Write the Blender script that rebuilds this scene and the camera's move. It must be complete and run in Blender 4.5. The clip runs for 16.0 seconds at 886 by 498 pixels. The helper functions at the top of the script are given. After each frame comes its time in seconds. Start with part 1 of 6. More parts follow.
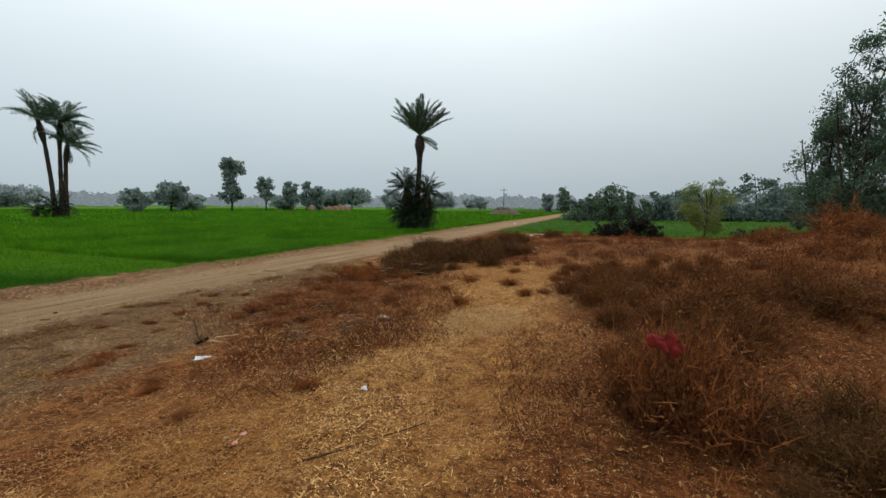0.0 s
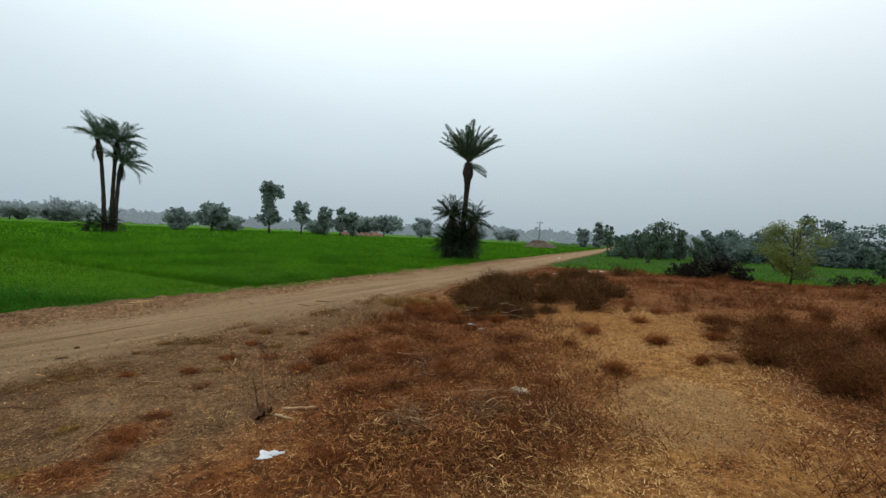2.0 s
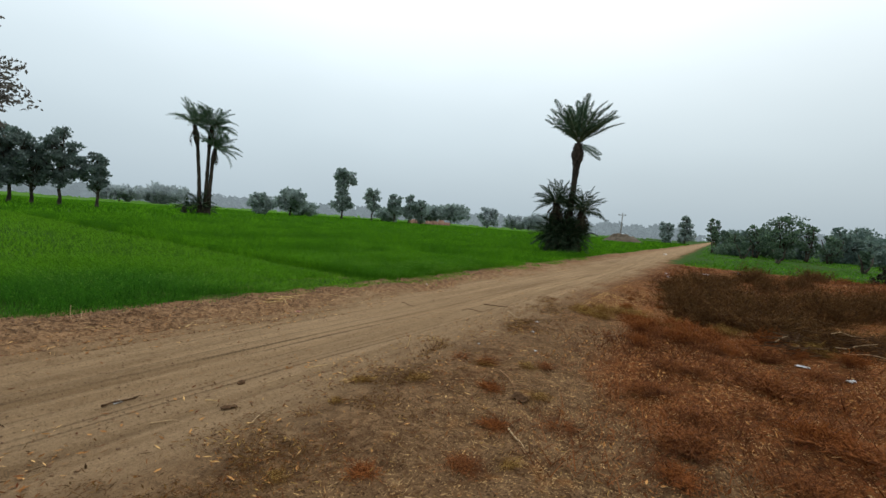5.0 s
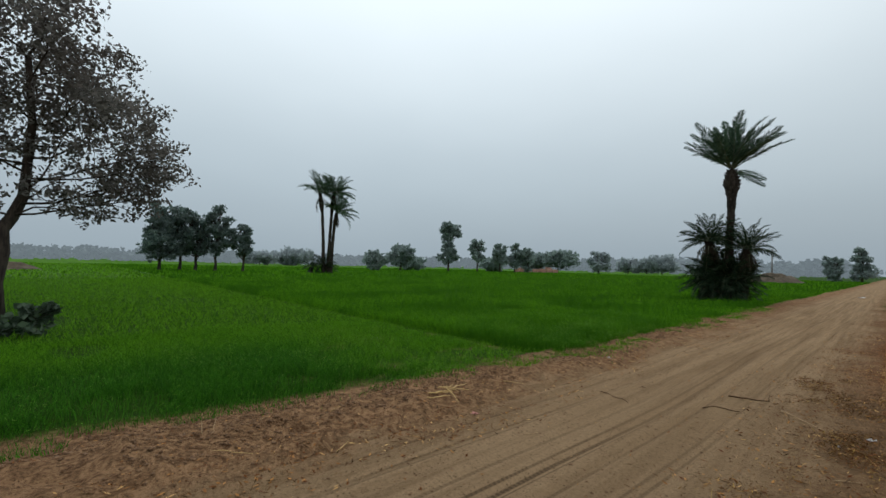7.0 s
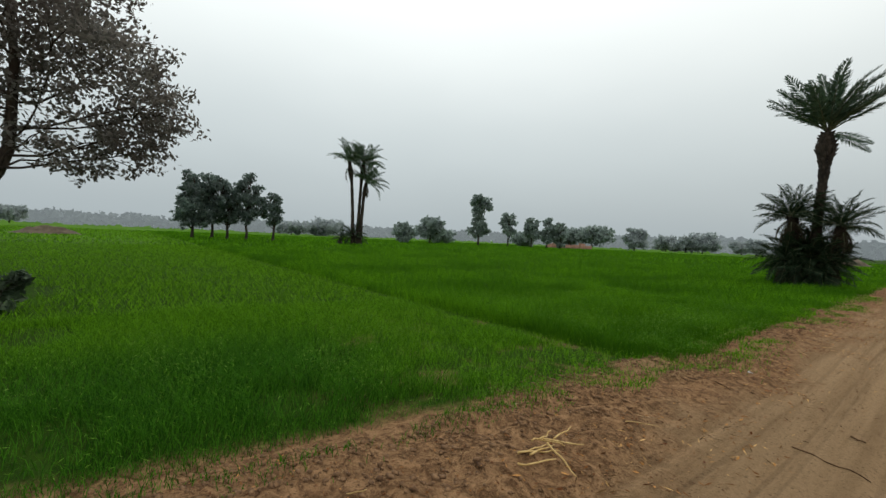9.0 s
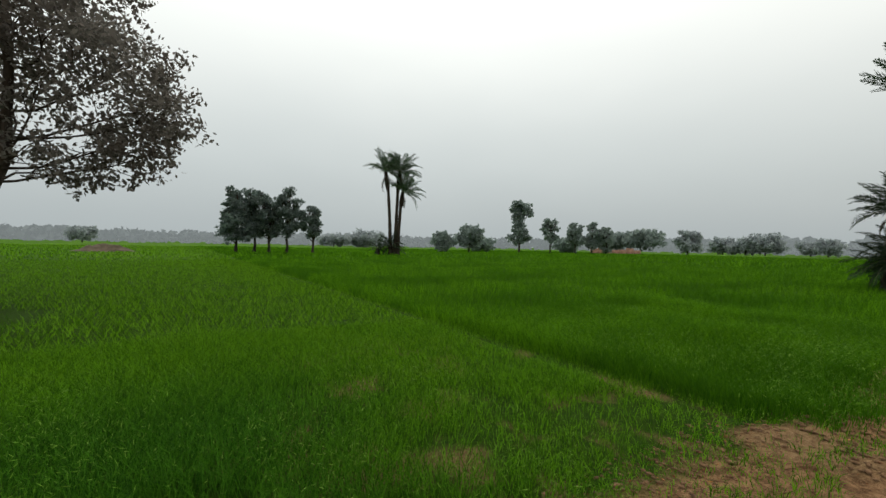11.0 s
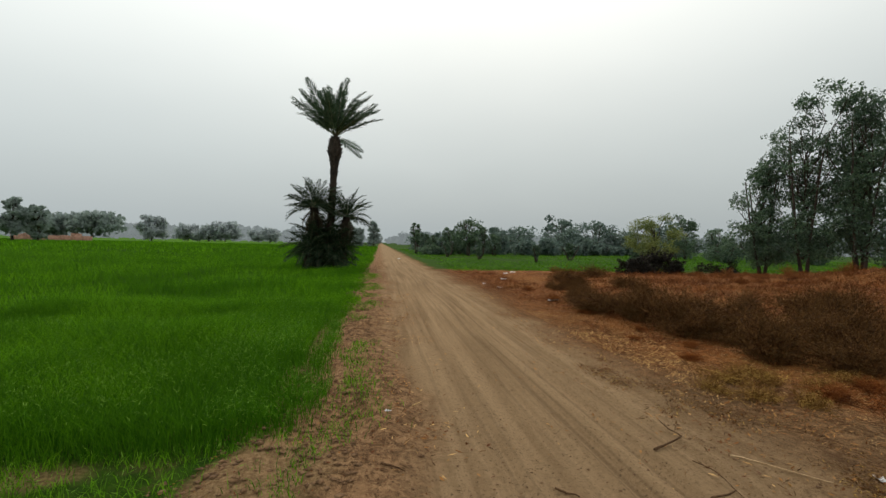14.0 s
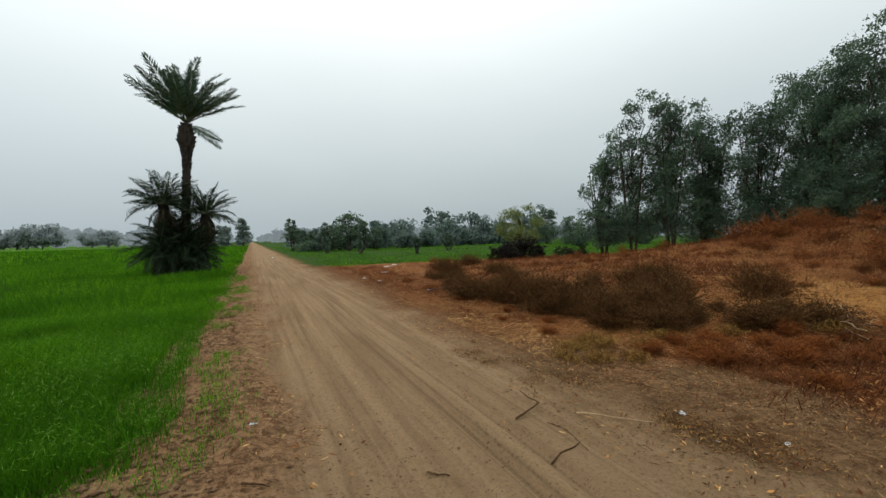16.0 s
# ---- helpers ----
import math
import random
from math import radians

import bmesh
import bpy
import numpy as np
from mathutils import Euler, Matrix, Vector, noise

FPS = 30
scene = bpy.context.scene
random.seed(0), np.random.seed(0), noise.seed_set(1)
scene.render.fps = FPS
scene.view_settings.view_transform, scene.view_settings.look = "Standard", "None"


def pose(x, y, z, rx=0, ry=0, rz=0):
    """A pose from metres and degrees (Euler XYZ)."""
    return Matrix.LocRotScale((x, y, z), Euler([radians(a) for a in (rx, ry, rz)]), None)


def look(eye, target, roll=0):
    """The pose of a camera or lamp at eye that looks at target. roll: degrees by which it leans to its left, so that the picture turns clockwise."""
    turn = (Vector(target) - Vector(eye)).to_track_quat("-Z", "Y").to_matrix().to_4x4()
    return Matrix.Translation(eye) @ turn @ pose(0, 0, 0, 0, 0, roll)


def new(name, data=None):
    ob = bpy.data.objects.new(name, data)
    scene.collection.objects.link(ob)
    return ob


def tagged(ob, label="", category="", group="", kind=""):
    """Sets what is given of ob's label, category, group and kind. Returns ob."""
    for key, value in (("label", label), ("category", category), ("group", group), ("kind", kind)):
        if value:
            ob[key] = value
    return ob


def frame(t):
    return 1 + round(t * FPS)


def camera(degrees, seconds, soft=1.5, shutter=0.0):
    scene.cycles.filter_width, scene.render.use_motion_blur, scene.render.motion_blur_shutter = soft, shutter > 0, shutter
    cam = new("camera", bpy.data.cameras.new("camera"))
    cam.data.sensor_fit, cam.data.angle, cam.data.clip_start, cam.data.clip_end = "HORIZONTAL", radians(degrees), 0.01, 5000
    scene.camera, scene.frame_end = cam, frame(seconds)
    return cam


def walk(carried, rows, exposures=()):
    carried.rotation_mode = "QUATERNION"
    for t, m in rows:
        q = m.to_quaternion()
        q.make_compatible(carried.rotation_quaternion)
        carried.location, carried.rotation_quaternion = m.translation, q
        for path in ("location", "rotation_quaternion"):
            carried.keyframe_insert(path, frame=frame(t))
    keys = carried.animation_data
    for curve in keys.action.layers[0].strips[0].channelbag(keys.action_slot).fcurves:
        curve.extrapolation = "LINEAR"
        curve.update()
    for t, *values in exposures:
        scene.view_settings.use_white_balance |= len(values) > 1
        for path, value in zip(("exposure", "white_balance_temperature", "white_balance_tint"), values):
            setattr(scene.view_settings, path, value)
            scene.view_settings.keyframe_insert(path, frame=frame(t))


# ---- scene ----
cam = camera(94.2, 16.0, soft=1.5)
PATH = [
    (0, (-1.148, 0.857, 1.737), (-1.875, 2.709, 1.528), 0.5),
    (0.5, (-1.486, 1.182, 1.703), (-2.241, 3.031, 1.603), -1.9),
    (1, (-1.966, 1.43, 1.643), (-2.646, 3.311, 1.624), 4.8),
    (1.5, (-2.388, 1.688, 1.623), (-2.933, 3.61, 1.529), 3.5),
    (2, (-2.884, 1.852, 1.633), (-3.737, 3.659, 1.566), 2.8),
    (2.5, (-3.468, 2.082, 1.508), (-4.362, 3.86, 1.313), 2.5),
    (3, (-4.008, 2.216, 1.493), (-5.057, 3.917, 1.405), 4.8),
    (5.5, (-6.627, 2.883, 1.367), (-7.725, 4.546, 1.191), 3.9),
    (6, (-7.088, 3.05, 1.376), (-8.095, 4.757, 1.11), 3.3),
    (6.5, (-7.61, 3.221, 1.405), (-8.87, 4.767, 1.256), 3.3),
    (7, (-8.035, 3.337, 1.425), (-9.515, 4.679, 1.507), 1.4),
    (7.5, (-8.493, 3.597, 1.421), (-10.122, 4.754, 1.511), 1.2),
    (8, (-8.929, 3.756, 1.393), (-10.596, 4.861, 1.379), 2.1),
    (8.5, (-9.325, 3.967, 1.357), (-10.838, 5.274, 1.307), 2.2),
    (9, (-9.73, 4.263, 1.359), (-11.297, 5.506, 1.308), 2.6),
    (11.5, (-11.035, 5.644, 1.337), (-12.72, 6.722, 1.324), 1.0),
    (12, (-11.227, 5.972, 1.315), (-12.432, 7.568, 1.285), 2.6),
    (12.5, (-11.37, 6.13, 1.35), (-12.199, 7.95, 1.325), 2.2),
    (13, (-11.385, 6.286, 1.34), (-11.92, 8.213, 1.28), 4.7),
    (13.5, (-11.324, 6.45, 1.347), (-11.51, 8.439, 1.262), 3.1),
    (14, (-11.213, 6.479, 1.373), (-10.909, 8.455, 1.348), 1.4),
    (14.5, (-11.206, 6.468, 1.375), (-10.739, 8.413, 1.375), 0.8),
    (15, (-11.193, 6.455, 1.375), (-10.634, 8.375, 1.387), 0.1),
    (15.5, (-11.145, 6.461, 1.38), (-10.516, 8.359, 1.345), -0.5),
    (16, (-11.093, 6.472, 1.372), (-10.249, 8.284, 1.316), -1.1),
]
EXPOSURES = [(0, 0.18, 6400, 10), (0.5, 0.24, 6380, 10), (1, 0.09, 6350, 9), (1.5, 0.14, 6300, 9), (3, 0.12, 6200, 8), (5.5, 0.27, 6300, 9), (6.5, 0.13, 6300, 9), (7.0, -0.2, 6150, 9), (7.5, -0.15, 6250, 9), (8.0, -0.03, 6400, 9), (9.0, 0.05, 6750, 10), (11.5, 0.06, 7100, 12), (12.5, 0.02, 7350, 14), (13.5, 0.09, 7100, 12), (14.5, 0.1, 6850, 10), (15, 0.12, 6800, 10), (16, 0.18, 6550, 9)]
walk(cam, [(t, look(eye, target, roll)) for t, eye, target, roll in PATH], EXPOSURES)

# ---- world, sun, exposure ----
world = bpy.data.worlds.new("overcast_sky")
scene.world = world
world.use_nodes = True
SUN_ELEVATION, SUN_TURN = 52.0, 15.0


def put(tree, socket, value):
    """Link a socket, or set its plain value."""
    if isinstance(value, bpy.types.NodeSocket):
        tree.links.new(value, socket)
    elif isinstance(value, (tuple, list)) and len(value) == 3 and len(socket.default_value) == 4:
        socket.default_value = (*value, 1.0)
    else:
        socket.default_value = value


class Net:
    """A short way to write shader nodes."""

    def __init__(self, tree):
        self.tree = tree
        tree.nodes.clear()

    def node(self, kind):
        return self.tree.nodes.new(kind)

    def math(self, op, a, b=0.0, clamp=False):
        n = self.node("ShaderNodeMath")
        n.operation, n.use_clamp = op, clamp
        put(self.tree, n.inputs[0], a)
        put(self.tree, n.inputs[1], b)
        return n.outputs[0]

    def step(self, value, low, high, to_low=0.0, to_high=1.0):
        n = self.node("ShaderNodeMapRange")
        n.interpolation_type = "SMOOTHSTEP"
        for i, v in enumerate((value, low, high, to_low, to_high)):
            put(self.tree, n.inputs[i], v)
        return n.outputs[0]

    def noise(self, vector, scale, detail=4.0, rough=0.55, twist=0.0):
        n = self.node("ShaderNodeTexNoise")
        put(self.tree, n.inputs["Vector"], vector)
        put(self.tree, n.inputs["Scale"], scale)
        put(self.tree, n.inputs["Detail"], detail)
        put(self.tree, n.inputs["Roughness"], rough)
        put(self.tree, n.inputs["Distortion"], twist)
        return n.outputs[0]

    def stretch(self, vector, scale, turn=0.0):
        n = self.node("ShaderNodeMapping")
        put(self.tree, n.inputs["Vector"], vector)
        n.inputs["Scale"].default_value = scale
        n.inputs["Rotation"].default_value = (0, 0, radians(turn))
        return n.outputs[0]

    def mix(self, fac, a, b):
        n = self.node("ShaderNodeMix")
        n.data_type = "RGBA"
        put(self.tree, n.inputs[0], fac)
        put(self.tree, n.inputs[6], a)
        put(self.tree, n.inputs[7], b)
        return n.outputs[2]

    def position(self):
        n = self.node("ShaderNodeNewGeometry")
        s = self.node("ShaderNodeSeparateXYZ")
        self.tree.links.new(n.outputs["Position"], s.inputs[0])
        return n.outputs["Position"], s.outputs[0], s.outputs[1], s.outputs[2]

    def island(self):
        return self.node("ShaderNodeNewGeometry").outputs["Random Per Island"]

    def local(self):
        return self.node("ShaderNodeTexCoord").outputs["Object"]

    def bump(self, height, strength, distance):
        n = self.node("ShaderNodeBump")
        put(self.tree, n.inputs["Height"], height)
        n.inputs["Strength"].default_value = strength
        n.inputs["Distance"].default_value = distance
        return n.outputs[0]

    def surface(self, color, rough=0.8, normal=None, sheen=0.0, sheen_tint=(0.8, 0.85, 0.9), specular=0.3, metal=0.0):
        n = self.node("ShaderNodeBsdfPrincipled")
        put(self.tree, n.inputs["Base Color"], color)
        put(self.tree, n.inputs["Roughness"], rough)
        n.inputs["Specular IOR Level"].default_value = specular
        n.inputs["Metallic"].default_value = metal
        n.inputs["Sheen Weight"].default_value = sheen
        n.inputs["Sheen Roughness"].default_value = 0.6
        n.inputs["Sheen Tint"].default_value = (*sheen_tint, 1)
        if normal is not None:
            put(self.tree, n.inputs["Normal"], normal)
        return n.outputs[0]

    def blend(self, fac, a, b):
        n = self.node("ShaderNodeMixShader")
        put(self.tree, n.inputs[0], fac)
        put(self.tree, n.inputs[1], a)
        put(self.tree, n.inputs[2], b)
        return n.outputs[0]

    def finish(self, shader):
        kind = "ShaderNodeOutputWorld" if self.tree == world.node_tree else "ShaderNodeOutputMaterial"
        put(self.tree, self.node(kind).inputs[0], shader)


def build_sky():
    w = Net(world.node_tree)
    sky = w.node("ShaderNodeTexSky")
    sky.sky_type, sky.sun_disc = "NISHITA", False
    sky.sun_elevation, sky.sun_rotation = radians(SUN_ELEVATION), radians(SUN_TURN)
    sky.air_density, sky.dust_density = 2.0, 6.0
    spread = w.node("ShaderNodeTexCoord").outputs["Generated"]
    s = w.node("ShaderNodeSeparateXYZ")
    put(w.tree, s.inputs[0], spread)
    up = s.outputs[2]
    cloud = w.math("MULTIPLY", w.math("SUBTRACT", w.noise(w.stretch(spread, (1, 1, 2.2)), 1.6, 3.0, 0.5), 0.5), 0.10)
    up = w.math("ADD", up, cloud)
    low = w.mix(w.step(up, -0.02, 0.22), SKY_LOW, SKY_MID)
    cover = w.mix(w.step(up, 0.12, 0.68), low, SKY_HIGH)
    back = w.node("ShaderNodeBackground")
    clear = w.node("ShaderNodeBackground")
    put(w.tree, clear.inputs[0], sky.outputs[0])
    clear.inputs[1].default_value = 0.05
    put(w.tree, back.inputs[0], cover)
    put(w.tree, back.inputs[1], w.step(s.outputs[0], -1.0, 0.7, 1.09, 0.93))
    w.finish(w.blend(0.9, clear.outputs[0], back.outputs[0]))


SKY_LOW, SKY_MID, SKY_HIGH = (0.40, 0.47, 0.51), (0.54, 0.62, 0.66), (1.18, 1.26, 1.27)
build_sky()
sun = new("sun", bpy.data.lights.new("sun", "SUN"))
sun.data.energy, sun.data.angle, sun.data.color = 0.5, radians(40), (1.0, 0.96, 0.9)
sun.matrix_world = look((0, 0, 40), (-math.sin(radians(SUN_TURN)) * 10, -math.cos(radians(SUN_TURN)) * 10, 40 - 10 * math.tan(radians(SUN_ELEVATION))))


# ---- materials ----
def material(name):
    m = bpy.data.materials.new(name)
    m.use_nodes = True
    return m, Net(m.node_tree)


RUT_SHADE_MARKS = ((-11.02, 0.02, 0.4), (-10.8, 0.028, 0.6), (-10.55, 0.02, 0.6), (-10.46, 0.014, 0.5), (-10.12, 0.025, 0.5), (-9.93, 0.014, 0.8), (-9.86, 0.026, 0.9), (-9.79, 0.012, 0.7), (-9.62, 0.02, 0.75), (-9.33, 0.016, 0.5), (-9.26, 0.016, 0.6), (-8.95, 0.02, 0.4))


def make_earth():
    """Bare soil, the beaten track, straw-strewn waste ground and soil under crops, by place."""
    m, g = material("earth")
    p, x, y, z = g.position()
    wob = g.math("MULTIPLY", g.math("SUBTRACT", g.noise(p, 0.55, 3), 0.5), 1.5)
    wob2 = g.math("MULTIPLY", g.math("SUBTRACT", g.noise(p, 3.0, 3), 0.5), 0.5)
    xw = g.math("ADD", g.math("ADD", x, wob), wob2)
    grain = g.noise(p, 38.0, 5, 0.7)
    mid = g.noise(p, 5.0, 4, 0.6)
    big = g.noise(p, 0.45, 4, 0.6)
    streak = g.noise(g.stretch(p, (7.0, 0.22, 1.0)), 1.0, 4, 0.6)
    lump = g.noise(p, 9.0, 6, 0.72, 1.2)
    def oval(cx, cy, rx, ry, soft=0.5):
        """1 inside a ragged oval of the plan."""
        ax = g.math("DIVIDE", g.math("SUBTRACT", x, cx), rx)
        ay = g.math("DIVIDE", g.math("SUBTRACT", y, cy), ry)
        r = g.math("SQRT", g.math("ADD", g.math("MULTIPLY", ax, ax), g.math("MULTIPLY", ay, ay)))
        return g.step(g.math("ADD", r, g.math("ADD", g.math("MULTIPLY", wob, 0.35), wob2)), 1.0 + soft * 0.5, 1.0 - soft * 0.5)

    fine = g.noise(p, 150.0, 3, 0.7)
    fleck = g.noise(p, 55.0, 2, 0.5, 0.4)
    pale_fleck = g.step(fleck, 0.64, 0.70)
    dark_fleck = g.step(fleck, 0.38, 0.31)
    # beaten track
    road = g.mix(g.step(streak, 0.34, 0.66), (0.198, 0.122, 0.063), (0.35, 0.228, 0.127))
    road = g.mix(g.step(big, 0.38, 0.66, 0.0, 0.5), road, (0.282, 0.179, 0.096))
    road = g.mix(g.step(grain, 0.4, 0.8, 0.0, 0.6), road, (0.125, 0.074, 0.036))
    road = g.mix(g.step(fine, 0.35, 0.7, 0.0, 0.4), road, (0.34, 0.23, 0.13))
    road = g.mix(g.math("MULTIPLY", dark_fleck, 0.7), road, (0.07, 0.045, 0.025))
    road = g.mix(g.math("MULTIPLY", pale_fleck, g.step(mid, 0.5, 0.7, 0.0, 0.6)), road, (0.38, 0.28, 0.17))
    sway = g.math("ADD", g.math("MULTIPLY", g.math("SINE", g.math("MULTIPLY", y, 0.33)), 0.05), g.math("MULTIPLY", g.math("SINE", g.math("ADD", g.math("MULTIPLY", y, 0.85), 1.0)), 0.025))
    sway = g.math("ADD", sway, g.math("MULTIPLY", g.math("MINIMUM", g.math("MAXIMUM", g.math("SUBTRACT", y, 4.0), 0.0), 7.0), 0.028))
    along = g.noise(g.stretch(p, (1.6, 0.16, 1.0)), 2.2, 3)
    tread = g.step(g.math("SINE", g.math("MULTIPLY", y, 150.0)), -0.6, 0.6, 0.72, 1.0)
    # dark tyre-tread lines, with the wheel ruts' shade put into the colour
    for rut, wide, mark in RUT_SHADE_MARKS:
        off = g.math("ABSOLUTE", g.math("SUBTRACT", g.math("SUBTRACT", x, rut), sway))
        line = g.math("MULTIPLY", g.step(off, wide, wide * 0.4), g.math("MULTIPLY", g.step(along, 0.30, 0.52, 0.15, mark), g.step(y, 8.2, 5.6, 0.45, 1.0)))
        road = g.mix(g.math("MULTIPLY", line, tread), road, (0.075, 0.047, 0.026))
    # loose reddish verge
    verge = g.mix(g.step(lump, 0.32, 0.68), (0.05, 0.01767, 0.0063), (0.18, 0.07254, 0.0252))
    verge = g.mix(g.step(grain, 0.5, 0.78, 0.0, 0.6), verge, (0.215, 0.093, 0.0342))
    verge = g.mix(g.math("MULTIPLY", dark_fleck, 0.7), verge, (0.035, 0.01488, 0.0072))
    verge = g.mix(g.math("MULTIPLY", pale_fleck, 0.6), verge, (0.38, 0.1953, 0.0765))
    # low lumps darker: the shade of the soil's cracks painted in
    bank = g.mix(g.step(lump, 0.32, 0.68), (0.08, 0.039, 0.018), (0.34, 0.195, 0.10))
    bank = g.mix(g.step(grain, 0.5, 0.78, 0.0, 0.6), bank, (0.38, 0.225, 0.12))
    bank = g.mix(g.math("MULTIPLY", dark_fleck, 0.7), bank, (0.04, 0.019, 0.009))
    bank = g.mix(g.math("MULTIPLY", pale_fleck, 0.5), bank, (0.34, 0.22, 0.12))
    # waste ground: straw patches, rust-brown weeds, grey dust
    straw = g.mix(g.step(lump, 0.3, 0.7), (0.15, 0.056, 0.0145), (0.50, 0.235, 0.065))
    straw = g.mix(g.step(grain, 0.5, 0.72, 0.0, 0.7), straw, (0.60, 0.33, 0.115))
    rust = g.mix(g.step(lump, 0.3, 0.7), (0.045, 0.0135, 0.0042), (0.26, 0.084, 0.0225))
    dusty = g.mix(g.step(lump, 0.3, 0.7), (0.088, 0.044, 0.019), (0.235, 0.137, 0.068))
    dusty = g.mix(g.step(g.noise(p, 2.6, 5, 0.65, 0.8), 0.46, 0.66, 0.0, 0.6), dusty, (0.072, 0.036, 0.016))
    fibre = g.math("MAXIMUM", g.noise(g.stretch(p, (84, 24, 8), 25), 1.0, 2, 0.5, 1.4), g.noise(g.stretch(p, (26, 92, 8), -20), 1.0, 2, 0.5, 1.4))
    shred = g.math("MULTIPLY", g.step(fibre, 0.63, 0.69), g.step(mid, 0.34, 0.6, 0.25, 1.0))
    # dark gaps between straw bits, shade painted as colour
    gap_shade = g.math("MULTIPLY", g.step(g.math("MINIMUM", g.noise(g.stretch(p, (68, 22, 8), -50), 1.0, 2, 0.5, 1.4), g.noise(g.stretch(p, (24, 76, 8), 15), 1.0, 2, 0.5, 1.4)), 0.40, 0.34), g.step(mid, 0.62, 0.4, 0.3, 1.0))
    patch = g.step(g.noise(p, 0.62, 5, 0.6, 0.6), 0.44, 0.60)
    waste = g.mix(patch, rust, g.mix(0.72, straw, rust))
    waste = g.mix(oval(-2.65, 4.0, 1.1, 4.2), waste, g.mix(g.step(mid, 0.36, 0.62), g.mix(0.6, straw, rust), straw))
    waste = g.mix(oval(-2.8, 2.2, 1.0, 1.3), waste, g.mix(g.step(mid, 0.4, 0.65), g.mix(0.5, straw, rust), straw))
    waste = g.mix(oval(-2.6, 8.6, 1.6, 2.4), waste, straw)
    waste = g.mix(oval(-7.0, 3.6, 1.7, 3.9), waste, g.mix(g.step(mid, 0.54, 0.72, 0.0, 0.6), dusty, g.mix(0.5, straw, rust)))
    waste = g.mix(oval(-7.5, 7.8, 0.8, 1.7), waste, dusty)
    waste = g.mix(g.math("MULTIPLY", oval(-6.15, 3.6, 0.24, 0.26, 0.9), 0.7), waste, rust)
    waste = g.mix(oval(-5.85, 3.05, 0.3, 0.2), waste, rust)
    waste = g.mix(g.math("MULTIPLY", oval(-6.95, 3.75, 0.3, 0.18, 0.9), 0.6), waste, g.mix(g.step(grain, 0.4, 0.65), dusty, (0.40, 0.27, 0.15)))
    waste = g.mix(oval(-4.4, 5.2, 1.25, 1.7), waste, g.mix(g.step(mid, 0.5, 0.7, 0.0, 0.45), rust, straw))
    waste = g.mix(oval(-5.9, 7.5, 1.2, 1.6), waste, rust)
    waste = g.mix(g.math("MULTIPLY", oval(-3.95, 4.55, 0.75, 0.6, 0.9), 0.7), waste, (0.045, 0.016, 0.006))
    waste = g.mix(g.math("MULTIPLY", oval(-2.5, 5.6, 0.55, 0.75), 0.8), waste, g.mix(g.step(grain, 0.35, 0.7), (0.30, 0.165, 0.065), (0.46, 0.28, 0.125)))
    waste = g.mix(oval(0.1, 3.6, 1.6, 3.4), waste, rust)
    waste = g.mix(oval(-0.3, 7.8, 1.5, 3.0), waste, g.mix(0.35, rust, (0.03, 0.012, 0.005)))
    waste = g.mix(oval(1.8, 8.6, 1.2, 0.9), waste, dusty)
    waste = g.mix(g.step(grain, 0.48, 0.8, 0.0, 0.6), waste, (0.05, 0.021, 0.009))
    waste = g.mix(g.math("MULTIPLY", dark_fleck, 0.8), waste, (0.022, 0.009, 0.004))
    waste = g.mix(g.math("MULTIPLY", pale_fleck, 0.75), waste, (0.56, 0.33, 0.125))
    waste = g.mix(g.math("MULTIPLY", gap_shade, 0.85), waste, (0.026, 0.011, 0.005))
    waste = g.mix(g.math("MULTIPLY", shred, 0.9), waste, (0.66, 0.42, 0.185))
    dusty = g.mix(g.math("MULTIPLY", gap_shade, 0.9), dusty, (0.035, 0.018, 0.009))
    dusty = g.mix(g.math("MULTIPLY", shred, 0.22), dusty, (0.50, 0.35, 0.19))
    verge = g.mix(g.math("MULTIPLY", gap_shade, 0.6), verge, (0.03, 0.012, 0.006))
    verge = g.mix(g.math("MULTIPLY", shred, 0.6), verge, (0.55, 0.33, 0.14))
    bank = g.mix(g.math("MULTIPLY", gap_shade, 0.55), bank, (0.04, 0.02, 0.010))
    bank = g.mix(g.math("MULTIPLY", shred, 0.3), bank, (0.44, 0.29, 0.15))
    road = g.mix(g.math("MULTIPLY", gap_shade, 0.3), road, (0.08, 0.05, 0.028))
    road = g.mix(g.math("MULTIPLY", shred, 0.16), road, (0.44, 0.33, 0.21))
    # soil between crop blades
    crop = g.mix(g.step(lump, 0.35, 0.7), (0.018, 0.042, 0.004), (0.04, 0.092, 0.006))
    crop = g.mix(g.step(mid, 0.35, 0.7, 0.0, 0.5), crop, (0.025, 0.062, 0.008))
    thin = g.math("MULTIPLY", g.step(g.noise(p, 1.1, 4, 0.6), 0.5, 0.62, 0.0, 0.85), g.math("MULTIPLY", g.step(x, -18.5, -15.0), g.math("MULTIPLY", g.step(y, 9.4, 9.2), g.step(y, 5.0, 6.5))))
    crop = g.mix(thin, crop, g.mix(g.step(grain, 0.35, 0.65), (0.10, 0.062, 0.026), (0.24, 0.165, 0.075)))
    far_green = g.mix(g.step(g.noise(g.stretch(p, (0.02, 0.12, 1)), 1.0, 4), 0.35, 0.65), (0.045, 0.12, 0.007), (0.08, 0.18, 0.012))
    crop = g.mix(g.step(x, -70.0, -30.0), far_green, crop)
    # join them
    right = g.step(xw, -9.1, -7.9)
    left = g.step(xw, -11.2, -10.6)
    c = g.mix(left, bank, road)
